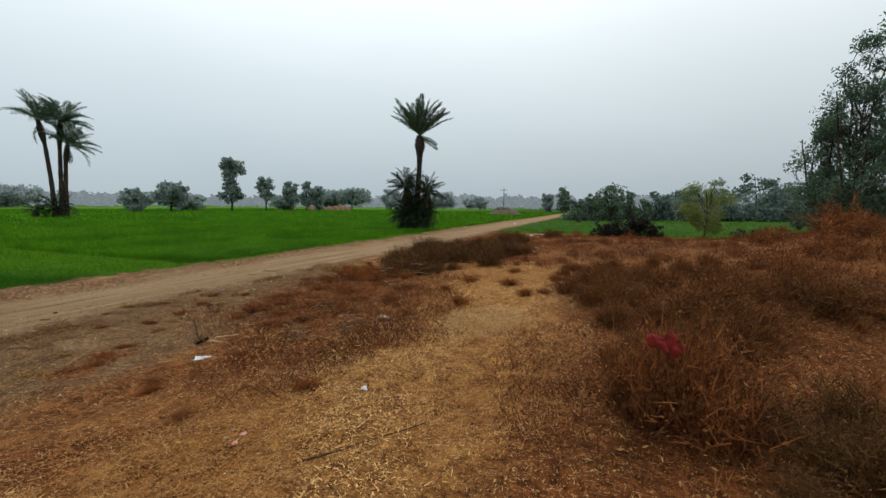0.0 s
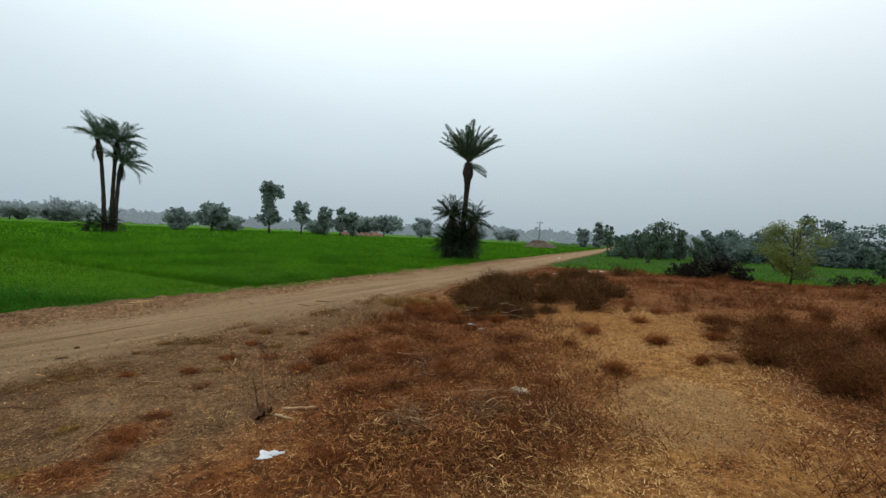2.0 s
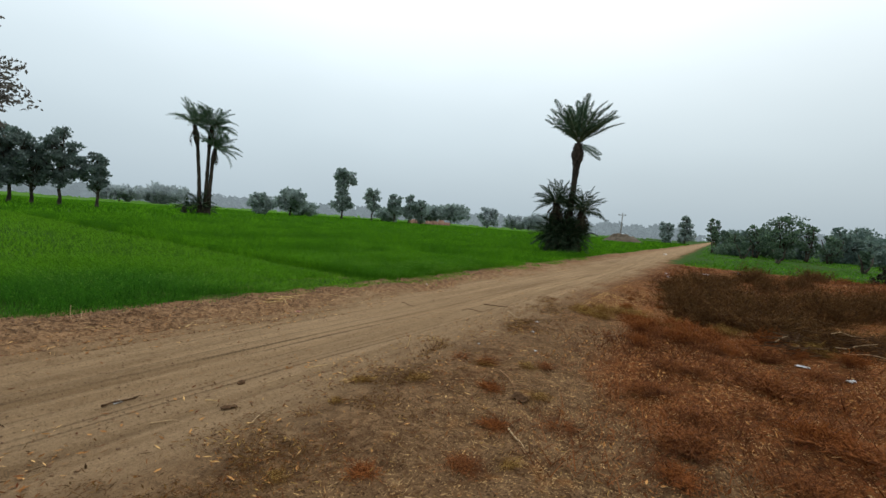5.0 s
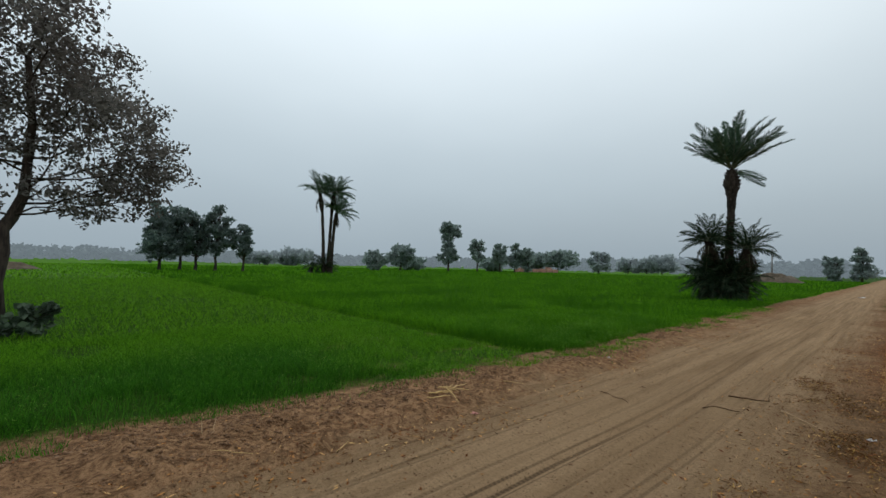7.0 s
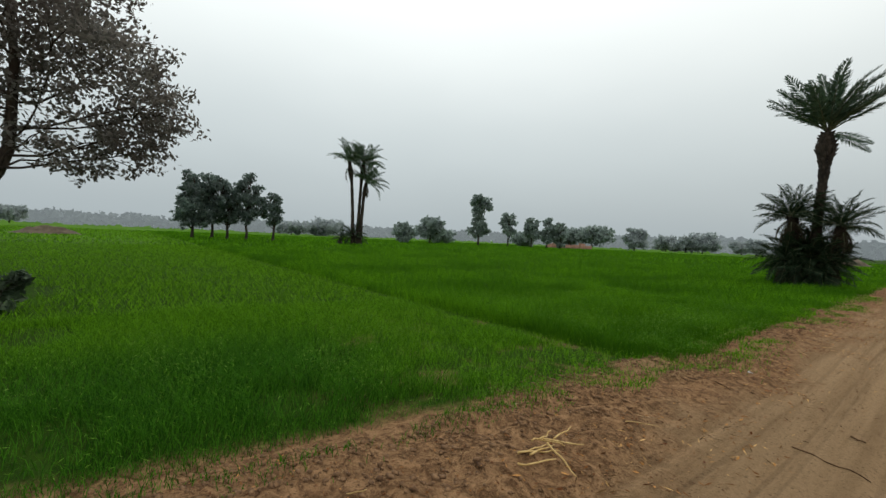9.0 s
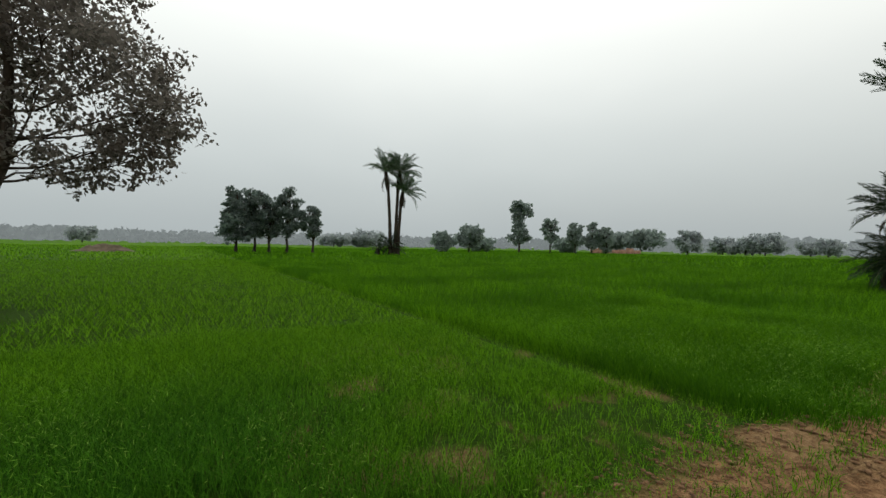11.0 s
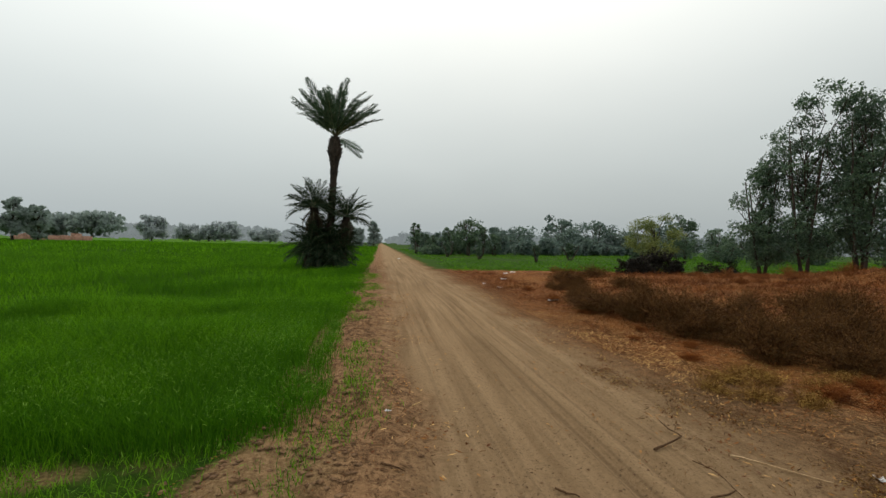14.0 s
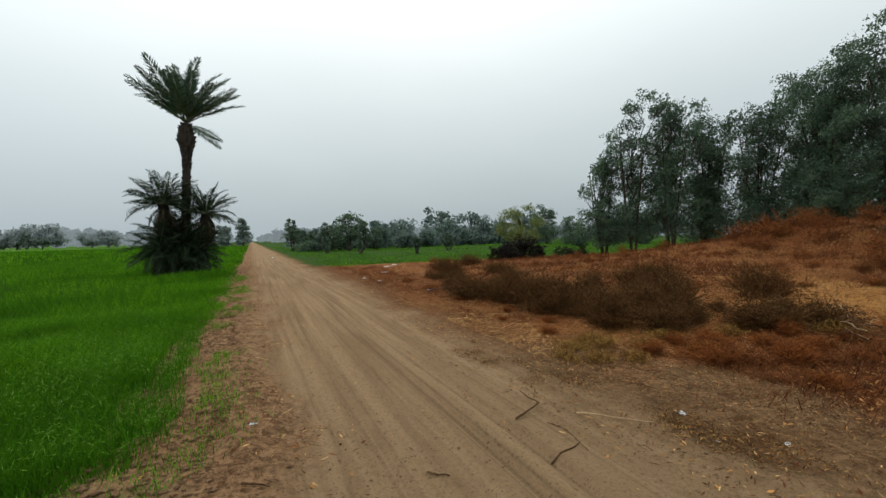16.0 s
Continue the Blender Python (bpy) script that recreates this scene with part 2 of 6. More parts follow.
    c = g.mix(right, c, g.mix(g.step(xw, -8.2, -6.8), g.mix(g.step(g.math("ADD", y, wob), 9.8, 11.5), dusty, verge), waste))
    beyond = g.math("MULTIPLY", g.step(g.math("ADD", y, wob2), 27.5, 29.5), g.step(xw, -8.6, -7.9))
    c = g.mix(beyond, c, crop)
    edge = g.math("SUBTRACT", -11.7, g.math("MULTIPLY", g.math("MAXIMUM", g.math("SUBTRACT", 9.0, y), 0.0), 0.14))
    edge = g.math("ADD", edge, g.math("MULTIPLY", g.math("SUBTRACT", -11.62, edge), g.step(y, 9.25, 9.6)))
    infield = g.step(g.math("SUBTRACT", edge, g.math("ADD", x, g.math("MULTIPLY", wob2, 0.6))), 0.1, 0.45)
    strip = g.math("ABSOLUTE", g.math("ADD", g.math("ADD", x, 12.05), g.math("MULTIPLY", wob2, 0.5)))
    strip = g.math("MULTIPLY", g.step(strip, 0.14, 0.05), g.math("MULTIPLY", g.step(y, 9.3, 9.8), g.step(y, 15.0, 12.5)))
    bare = g.math("MAXIMUM", strip, oval(-11.85, 8.95, 0.42, 0.34))
    infield = g.math("MULTIPLY", infield, g.math("SUBTRACT", 1.0, bare))
    c = g.mix(g.math("MULTIPLY", bare, 0.5), c, g.mix(g.step(grain, 0.35, 0.7), (0.16, 0.10, 0.045), (0.36, 0.25, 0.13)))
    c = g.mix(infield, c, crop)
    rough_h = g.math("ADD", g.math("MULTIPLY", lump, 0.45), g.math("ADD", g.math("MULTIPLY", grain, 0.4), g.math("MULTIPLY", fine, 0.25)))
    rough_h = g.math("ADD", rough_h, g.math("MULTIPLY", streak, 0.3))
    g.finish(g.surface(c, 0.95, g.bump(rough_h, 1.0, 0.045), specular=0.05))
    return m


def make_leaf(name, a, b, translucent=0.25, sheen=0.0, rough=0.6, c=None, scale=0.6, dark=0.0, soft=0.75, gloss=0.1):
    m, g = material(name)
    col = g.mix(g.step(g.island(), dark, 1.0), a, b)
    col = g.mix(g.step(g.noise(g.local(), scale, 3), 0.42, 0.62, 0.0, soft), col, c or a)
    t = g.node("ShaderNodeBsdfTranslucent")
    put(g.tree, t.inputs[0], col)
    g.finish(g.blend(translucent, g.surface(col, rough, None, sheen, (0.75, 0.82, 0.9), specular=gloss), t.outputs[0]))
    return m


def make_bark(name, a, b, scale=9.0):
    m, g = material(name)
    p = g.local()
    ridge = g.noise(g.stretch(p, (1, 1, 0.25)), scale, 5, 0.65)
    col = g.mix(g.step(ridge, 0.3, 0.7), a, b)
    g.finish(g.surface(col, 0.9, g.bump(ridge, 1.0, 0.03), specular=0.2))
    return m


def make_plain(name, a, b, scale=20.0, rough=0.7, specular=0.3):
    m, g = material(name)
    p = g.local()
    n = g.noise(p, scale, 4, 0.6)
    g.finish(g.surface(g.mix(g.step(n, 0.3, 0.7), a, b), rough, g.bump(n, 0.5, 0.004), specular=specular))
    return m


EARTH = make_earth()
WHEAT = make_leaf("wheat_blade", (0.029, 0.102, 0.0035), (0.148, 0.37, 0.011), 0.4, 0.0, 0.6, (0.028, 0.105, 0.004), 0.35, 0.1, 0.65, 0.05)


def make_young_wheat():
    """Short wheat: deeper green beside the southern verge, yellowish where it thins."""
    m, g = material("young_wheat_blade")
    p, x, y, z = g.position()
    drift = g.math("MULTIPLY", g.math("SUBTRACT", g.noise(p, 0.5, 3), 0.5), 2.5)
    deep_green = g.math("MULTIPLY", g.step(g.math("ADD", x, drift), -16.5, -14.0), g.step(g.math("ADD", y, drift), 7.6, 5.6))
    thin = g.math("MAXIMUM", g.step(g.math("ADD", x, drift), -15.5, -19.0, 0.0, 0.3), g.step(g.noise(p, 0.9, 3), 0.5, 0.66, 0.0, 0.35))
    tone = g.step(g.island(), 0.1, 1.0)
    col = g.mix(tone, (0.030, 0.098, 0.004), (0.155, 0.38, 0.013))
    col = g.mix(g.math("MULTIPLY", thin, tone), col, (0.19, 0.37, 0.018))
    col = g.mix(deep_green, col, g.mix(tone, (0.018, 0.074, 0.005), (0.07, 0.225, 0.014)))
    t = g.node("ShaderNodeBsdfTranslucent")
    put(g.tree, t.inputs[0], col)
    g.finish(g.blend(0.4, g.surface(col, 0.6, None, 0.0, (0.75, 0.82, 0.9), specular=0.05), t.outputs[0]))
    return m


WHEAT_YOUNG = make_young_wheat()
# paler copy of the wheat green, for light caught on the blade ends
LIT_WHEAT_TIP = make_leaf("lit_wheat_tip", (0.04, 0.14, 0.004), (0.26, 0.46, 0.065), 0.3, 0.0, 0.5, (0.07, 0.22, 0.006), 0.8, 0.2, 0.5, 0.1)
STRAW = make_leaf("straw", (0.15, 0.055, 0.015), (0.78, 0.48, 0.19), 0.1, 0.0, 0.7, (0.27, 0.105, 0.028), 0.7, 0.1)
RUST = make_leaf("rust_weed", (0.075, 0.023, 0.0075), (0.30, 0.108, 0.033), 0.15, 0.0, 0.8, (0.06, 0.020, 0.0075), 0.8)
DARK_RUST = make_leaf("dark_rust_weed", (0.065, 0.022, 0.0075), (0.22, 0.085, 0.025), 0.2, 0.0, 0.8, (0.07, 0.032, 0.009), 0.8)
ORANGE_WEED = make_leaf("orange_weed", (0.10, 0.029, 0.008), (0.33, 0.11, 0.028), 0.2, 0.0, 0.8, (0.08, 0.026, 0.009), 1.0)
DEAD_LEAF = make_leaf("dead_leaf", (0.1, 0.03008, 0.009), (0.6, 0.2914, 0.09), 0.2, 0.0, 0.7, (0.13, 0.03572, 0.0099), 1.2, 0.2)
DRY_TWIG = make_leaf("dry_twig", (0.036, 0.017, 0.006), (0.19, 0.088, 0.03), 0.2, 0.0, 0.85, (0.075, 0.040, 0.012), 1.8, 0.15)
OLIVE_TWIG = make_leaf("olive_twig", (0.10, 0.045, 0.011), (0.52, 0.32, 0.085), 0.2, 0.0, 0.8, (0.13, 0.058, 0.015), 1.8, 0.25)
PALM_LEAF = make_leaf("palm_leaflet", (0.055, 0.10, 0.06), (0.12, 0.19, 0.105), 0.2, 0.2, 0.45, (0.045, 0.08, 0.05), 0.6)
# darker copy of the palm leaflet, the low clump's shade put into its colour
PALM_SHADE = make_leaf("shaded_palm_leaflet", (0.016, 0.034, 0.016), (0.040, 0.072, 0.032), 0.15, 0.0, 0.65, (0.026, 0.045, 0.027), 0.6)
PALM_DEAD = make_leaf("dead_palm_leaflet", (0.035, 0.028, 0.018), (0.075, 0.06, 0.035), 0.1, 0.0, 0.8, (0.025, 0.022, 0.014), 0.8)
PALM_RIB = make_plain("palm_rib", (0.07, 0.085, 0.045), (0.14, 0.15, 0.08), 6.0)
PALM_BARK = make_bark("palm_bark", (0.014, 0.011, 0.009), (0.055, 0.042, 0.03), 6.0)
BARK = make_bark("tree_bark", (0.025, 0.019, 0.016), (0.085, 0.065, 0.05))
TREE_LEAF = make_leaf("dusty_leaf", (0.10, 0.094, 0.078), (0.24, 0.215, 0.19), 0.55, 0.15, 0.5, (0.07, 0.055, 0.045), 0.5)
EUC_LEAF = make_leaf("slender_leaf", (0.052, 0.098, 0.058), (0.12, 0.19, 0.10), 0.4, 0.2, 0.5, (0.036, 0.062, 0.042), 0.5)
# pale tone and bluish sheen put a light haze into the grove's leaf
GROVE_LEAF = make_leaf("grove_leaf", (0.10, 0.15, 0.13), (0.185, 0.24, 0.20), 0.6, 0.5, 0.6, (0.085, 0.11, 0.095), 0.4)
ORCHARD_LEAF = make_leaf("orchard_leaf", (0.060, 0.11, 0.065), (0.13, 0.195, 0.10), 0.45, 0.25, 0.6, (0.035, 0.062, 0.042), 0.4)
# haze painted into the next two leaves as pale grey colour and sheen
FAR_HAZE_LEAF = make_leaf("far_haze_leaf", (0.205, 0.26, 0.235), (0.29, 0.345, 0.31), 0.55, 0.5, 0.7, (0.205, 0.26, 0.24), 0.2)
PALE_HAZE_LEAF = make_leaf("pale_haze_leaf", (0.30, 0.34, 0.345), (0.38, 0.42, 0.42), 0.55, 1.0, 0.7, (0.28, 0.31, 0.31), 0.2)
# orchard leaf for farther trees, with haze put into its greyer, bluer colour
ORCHARD_HAZE = make_leaf("orchard_haze_leaf", (0.095, 0.15, 0.12), (0.16, 0.215, 0.165), 0.5, 0.5, 0.6, (0.055, 0.095, 0.08), 0.3)
YELLOW_LEAF = make_leaf("yellowish_leaf", (0.15, 0.19, 0.045), (0.26, 0.29, 0.08), 0.35, 0.1, 0.6, (0.10, 0.14, 0.045), 0.8)
BROAD_LEAF = make_leaf("broad_leaf", (0.03, 0.055, 0.025), (0.09, 0.13, 0.07), 0.2, 0.1, 0.5, (0.03, 0.04, 0.025), 1.0)
DARK_LEAF = make_leaf("dark_leaf", (0.009, 0.008, 0.006), (0.026, 0.020, 0.014), 0.15, 0.0, 0.6, (0.015, 0.014, 0.012), 1.0)


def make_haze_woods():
    m, g = material("hazed_woods")
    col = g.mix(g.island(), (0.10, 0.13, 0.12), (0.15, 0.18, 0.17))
    # haze is mixed in as emission, though woods give off no light
    haze_glow = g.node("ShaderNodeEmission")
    put(g.tree, haze_glow.inputs[0], (0.25, 0.295, 0.32))
    haze_glow.inputs[1].default_value = 1.0
    g.finish(g.blend(0.62, g.surface(col, 0.9), haze_glow.outputs[0]))
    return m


HAZE_WOODS = make_haze_woods()

# ---- mesh helpers ----


class Soup:
    """Gathers triangles; makes one mesh of them."""

    def __init__(self):
        self.v, self.f, self.n = [], [], 0

    def add(self, v, f):
        v, f = np.asarray(v, np.float32).reshape(-1, 3), np.asarray(f, np.int32).reshape(-1, 3)
        self.v.append(v)
        self.f.append(f + self.n)
        self.n += len(v)
        return self

    def mesh(self, name, mat, smooth=False):
        v, f = np.concatenate(self.v), np.concatenate(self.f)
        me = bpy.data.meshes.new(name)
        me.vertices.add(len(v))
        me.vertices.foreach_set("co", v.ravel())
        me.loops.add(len(f) * 3)
        me.loops.foreach_set("vertex_index", f.ravel())
        me.polygons.add(len(f))
        me.polygons.foreach_set("loop_start", np.arange(0, len(f) * 3, 3, dtype=np.int32))
        me.update(calc_edges=True)
        if smooth:
            me.polygons.foreach_set("use_smooth", np.ones(len(f), bool))
        me.materials.append(mat)
        return me


def part(name, mesh, parent, label=""):
    ob = new(name, mesh)
    ob.parent = parent
    return tagged(ob, label) if label else ob


def thing(name, where, label, category, group="", kind=""):
    ob = new(name)
    ob.matrix_basis = where if isinstance(where, Matrix) else pose(*where)
    return tagged(ob, label, category, group, kind)


def tube(points, radii, sides=6):
    """A tapered tube along points."""
    pts, rad = np.asarray(points, float), np.asarray(radii, float)
    n = len(pts)
    way = np.gradient(pts, axis=0)
    way /= np.linalg.norm(way, axis=1)[:, None] + 1e-9
    ref = np.where(np.abs(way[:, 2:3]) > 0.9, [[1.0, 0, 0]], [[0, 0, 1.0]])
    a = np.cross(way, ref)
    a /= np.linalg.norm(a, axis=1)[:, None] + 1e-9
    for i in range(1, n):
        if np.dot(a[i], a[i - 1]) < 0:
            a[i] = -a[i]
    b = np.cross(way, a)
    ang = np.linspace(0, 2 * np.pi, sides, endpoint=False)
    ring = a[:, None] * np.cos(ang)[None, :, None] + b[:, None] * np.sin(ang)[None, :, None]
    v = pts[:, None] + ring * rad[:, None, None]
    f = []
    for i in range(n - 1):
        for j in range(sides):
            k = (j + 1) % sides
            p, q, r, s = i * sides + j, i * sides + k, (i + 1) * sides + k, (i + 1) * sides + j
            f += [(p, q, r), (p, r, s)]
    v = np.concatenate([v.reshape(-1, 3), pts[:1], pts[-1:]])
    for j in range(sides):
        k = (j + 1) % sides
        f += [(n * sides, k, j), (n * sides + 1, (n - 1) * sides + j, (n - 1) * sides + k)]
    return v, f


def bend(a, b, n, sag, rng):
    """A gently wandering line from a to b."""
    a, b = np.asarray(a, float), np.asarray(b, float)
    t = np.linspace(0, 1, n)[:, None]
    wave = sum(rng.normal(0, 1, (1, 3)) * np.sin(math.pi * k * t) / k ** 1.2 for k in (1, 2, 3))
    return a + (b - a) * t + wave * sag * np.linalg.norm(b - a)


def unit(n, rng):
    v = rng.normal(0, 1, (n, 3))
    return v / (np.linalg.norm(v, axis=1)[:, None] + 1e-9)


def leaf_faces(points, size, rng, droop=0.0, slim=0.45):
    """One small folded leaf at each point."""
    n = len(points)
    u = unit(n, rng)
    u[:, 2] -= droop
    u /= np.linalg.norm(u, axis=1)[:, None]
    w = np.cross(u, unit(n, rng))
    w /= np.linalg.norm(w, axis=1)[:, None] + 1e-9
    s = (size * rng.uniform(0.6, 1.35, n))[:, None]
    v = np.stack([points - u * s * 0.5, points + w * s * slim * 0.5, points + u * s * 0.5, points - w * s * slim * 0.5], 1)
    i = np.arange(n)[:, None] * 4
    f = np.concatenate([i + [0, 1, 2], i + [0, 2, 3]])
    return v.reshape(-1, 3), f


def blades(x, y, z, h, w, rng, bent=True, lean=0.35):
    """Upright grass blades; bent ones have three triangles."""
    n = len(x)
    a, d = rng.uniform(0, 2 * np.pi, n), rng.uniform(0, 2 * np.pi, n)
    side = np.stack([np.cos(a), np.sin(a), np.zeros(n)], 1) * w[:, None] * 0.5
    tip = np.stack([np.cos(d) * lean * h, np.sin(d) * lean * h, h], 1) * rng.uniform(0.7, 1.0, n)[:, None]
    base = np.stack([x, y, z], 1)
    if bent:
        mid = base + np.stack([tip[:, 0] * 0.25, tip[:, 1] * 0.25, tip[:, 2] * 0.62], 1)
        v = np.stack([base - side, base + side, mid + side * 0.8, mid - side * 0.8, base + tip], 1)
        i = np.arange(n)[:, None] * 5
        f = np.concatenate([i + [0, 1, 2], i + [0, 2, 3], i + [3, 2, 4]])
    else:
        v = np.stack([base - side, base + side, base + tip], 1)
        f = np.arange(n)[:, None] * 3 + [0, 1, 2]
    return v.reshape(-1, 3), f


def soft_noise(x, y, scale, seed):
    """Cheap smooth value noise, 0 to 1."""
    x, y = np.asarray(x, float) * scale, np.asarray(y, float) * scale
    xi, yi = np.floor(x), np.floor(y)
    fx, fy = x - xi, y - yi
    fx, fy = fx * fx * (3 - 2 * fx), fy * fy * (3 - 2 * fy)

    def rnd(a, b):
        return np.mod(np.sin(a * 127.1 + b * 311.7 + seed * 17.3) * 43758.5453, 1.0)

    return (rnd(xi, yi) * (1 - fx) + rnd(xi + 1, yi) * fx) * (1 - fy) + (rnd(xi, yi + 1) * (1 - fx) + rnd(xi + 1, yi + 1) * fx) * fy


def ramp(v, a, b):
    t = np.clip((np.asarray(v, float) - a) / (b - a), 0, 1)
    return t * t * (3 - 2 * t)


# ---- ground ----
def field_edge(y):
    """The x of the crop's edge along the track."""
    y = np.asarray(y, float)
    south = -11.7 - 0.14 * np.maximum(9.0 - y, 0)
    return south + (-11.6 - south) * ramp(y, 9.25, 9.6) + 0.22 * (soft_noise(y, y * 0, 1.1, 3) - 0.5)


def height(x, y):
    x, y = np.asarray(x, float), np.asarray(y, float)
    near = ramp(np.hypot(x + 5, y - 8), 60, 30)
    waste = ramp(x, -8.6, -7.2) * ramp(y, 29, 27)
    z = waste * near * (0.10 * (soft_noise(x, y, 0.45, 1) - 0.4) + 0.06 * (soft_noise(x, y, 1.7, 2) - 0.5) + 0.05 * (soft_noise(x, y, 4.5, 5) - 0.5))
    z += 0.45 * ramp(x, -8.2, -0.5) * ramp(y, 28, 17) * ramp(x, 60, 25) * ramp(y, -60, -20)
    z += 1.2 * np.exp(-((x - 7.8) / 4.6) ** 2 - ((y - 13.0) / 5.5) ** 2) * (0.85 + 0.3 * soft_noise(x, y, 0.5, 8))
    road = ramp(x, -11.6, -11.0) * ramp(x, -7.8, -8.6)
    wander = 0.05 * np.sin(0.33 * y) + 0.025 * np.sin(0.85 * y + 1.0) + 0.028 * np.clip(y - 4.0, 0, 7)
    for rut, wide, deep in ((-11.02, 0.05, 0.02), (-10.8, 0.06, 0.03), (-10.55, 0.05, 0.035), (-10.36, 0.05, 0.02), (-10.12, 0.06, 0.03), (-9.86, 0.06, 0.055), (-9.62, 0.045, 0.045), (-9.33, 0.08, 0.022), (-9.24, 0.04, 0.03), (-8.95, 0.05, 0.02)):
        z -= near * 0.85 * deep * np.exp(-((x - rut - wander) / wide) ** 2) * (0.5 + soft_noise(x, y, 0.5, 11))
    z += near * road * 0.012 * (soft_noise(x * 5, y * 0.6, 1.0, 6) - 0.5)
    verge = ramp(x, -12.4, -11.8) * ramp(x, -10.8, -11.3)
    z += near * verge * (0.05 + 0.09 * (soft_noise(x, y, 3.5, 9) - 0.5) + 0.06 * (soft_noise(x, y, 7.0, 10) - 0.5))
    field = ramp(x, -11.9, -12.5)
    z -= 0.05 * field * near
    return z


def grid_mesh(name, xs, ys):
    gx, gy = np.meshgrid(xs, ys)
    v = np.stack([gx, gy, height(gx, gy)], -1).reshape(-1, 3)
    nx, ny = len(xs), len(ys)
    i = (np.arange(ny - 1)[:, None] * nx + np.arange(nx - 1)[None, :]).ravel()[:, None]
    f = np.concatenate([i + [0, 1, nx + 1], i + [0, nx + 1, nx]])
    return Soup().add(v, f).mesh(name, EARTH, True)


FAR = 2600.0
YS = np.concatenate([[-FAR, -900, -400, -180, -90, -50, -30, -18, -10], np.arange(-5, 1, 0.25), np.arange(1, 12, 0.09), np.arange(12, 34, 0.2), [36, 40, 46, 55, 70, 95, 140, 220, 400, 900, FAR]])
LEFT = np.concatenate([[-FAR, -900, -400, -200, -120, -80, -55, -40, -30, -24], np.arange(-20, -13, 0.5), np.arange(-13, -11.39, 0.1), [-11.3]])
ROAD_X = np.concatenate([np.arange(-11.3, -8.01, 0.035), [-7.99]])
RIGHT = np.concatenate([[-7.99], np.arange(-7.9, 2, 0.1), np.arange(2, 16, 0.2), [18, 22, 28, 36, 50, 80, 140, 260, 500, 1000, FAR]])
tagged(new("ground", grid_mesh("ground_west", LEFT, YS)), "flat crop soil with a crumbly reddish verge", "ground", kind="structure")
tagged(new("road", grid_mesh("road", ROAD_X, YS)), "beaten sandy farm track with shallow wheel ruts", "road", kind="structure")
tagged(new("ground", grid_mesh("ground_east", RIGHT, YS)), "dry waste ground strewn with straw and rust-brown weeds", "ground", kind="structure")


# ---- crop ----
def crop_density(x, y):
    """How thick the crop stands, 0 to 1."""
    e = field_edge(y) - x
    d = ramp(e, 0.0, 0.28)
    rag = soft_noise(x, y, 2.5, 12) - 0.5
    spot = np.hypot((x + 11.85) / 0.42, (y - 8.95) / 0.36) + 0.8 * rag
    d *= 0.12 + 0.88 * ramp(spot, 0.7, 1.15)
    spot = np.hypot((x + 12.95) / 0.26, (y - 9.18) / 0.12) + 0.8 * rag
    d *= 0.2 + 0.8 * ramp(spot, 0.6, 1.1)
    strip = np.abs(x + 12.05 + 0.18 * (soft_noise(x * 0, y, 0.9, 13) - 0.5)) + 0.10 * rag
    d *= 1 - 0.85 * ramp(strip, 0.13, 0.04) * ramp(y, 9.6, 10.0) * ramp(y, 14.5, 12.0) * (0.3 + 0.7 * ramp(soft_noise(x * 0, y, 1.6, 18), 0.3, 0.55))
    outer = ramp(x, -12.0, -11.9) * ramp(y, 9.5, 9.7)
    d *= 1 - 0.45 * outer * ramp(soft_noise(x, y, 1.9, 19), 0.5, 0.65)
    bund = np.abs(y - 9.2 + 0.2 * (soft_noise(x, y, 0.5, 14) - 0.5))
    d *= 1 - 0.6 * ramp(bund, 0.2, 0.08) * (0.5 + 0.5 * ramp(soft_noise(x, y, 0.7, 20), 0.4, 0.6))
    south = ramp(y, 9.3, 9.1)
    d *= 1 - south * 0.78 * ramp(soft_noise(x, y, 1.3, 15), 0.48, 0.66) * ramp(x, -17, -12.8)
    d *= 1 - south * 0.3 * ramp(x, -13.0, -12.2) * ramp(soft_noise(x, y, 2.2, 24), 0.4, 0.6)
    bare = np.hypot((x + 16.6) * 0.8, y - 3.6)
    d *= 0.1 + 0.9 * ramp(bare + 0.5 * (soft_noise(x, y, 2.5, 16) - 0.5), 0.2, 0.55)
    d *= 0.1 + 0.9 * ramp(np.hypot((x + 20.9) * 0.7, y - 2.6) + 0.4 * (soft_noise(x, y, 2.5, 17) - 0.5), 0.6, 1.1)
    return d


def crop_height(x, y):
    north = ramp(y, 9.28, 9.48)
    base = 0.17 + 0.17 * north
    lanes = soft_noise(x * 0.12, y * 0.9, 1.0, 21)
    rag = 0.25 * (soft_noise(x, y, 0.8, 23) - 0.5)
    lane = np.zeros(np.shape(x))
    for x0, x1, at, slope in ((-18.8, -15.5, 13.9, 0.40), (-15.0, -13.1, 14.0, 0.45), (-34.0, -19.5, 12.9, 0.08), (-24.0, -16.5, 19.2, 0.1), (-20.0, -13.5, 26.0, 0.1)):
        lane = np.maximum(lane, ramp(x, x0, x0 + 0.8) * ramp(x, x1, x1 - 0.8) * np.exp(-((y - at - slope * (x - x1) - rag) / (0.2 + 0.012 * (at - 13))) ** 2))
    base = base * (0.68 + 0.55 * lanes) * (1 - 0.75 * lane) * (0.8 + 0.4 * soft_noise(x, y, 0.9, 22))
    base = base * (1 - 0.45 * np.exp(-((y - 9.12) / 0.2) ** 2))
    edge = np.clip((field_edge(y) - x) / 0.6, 0.45, 1)
    return base * edge


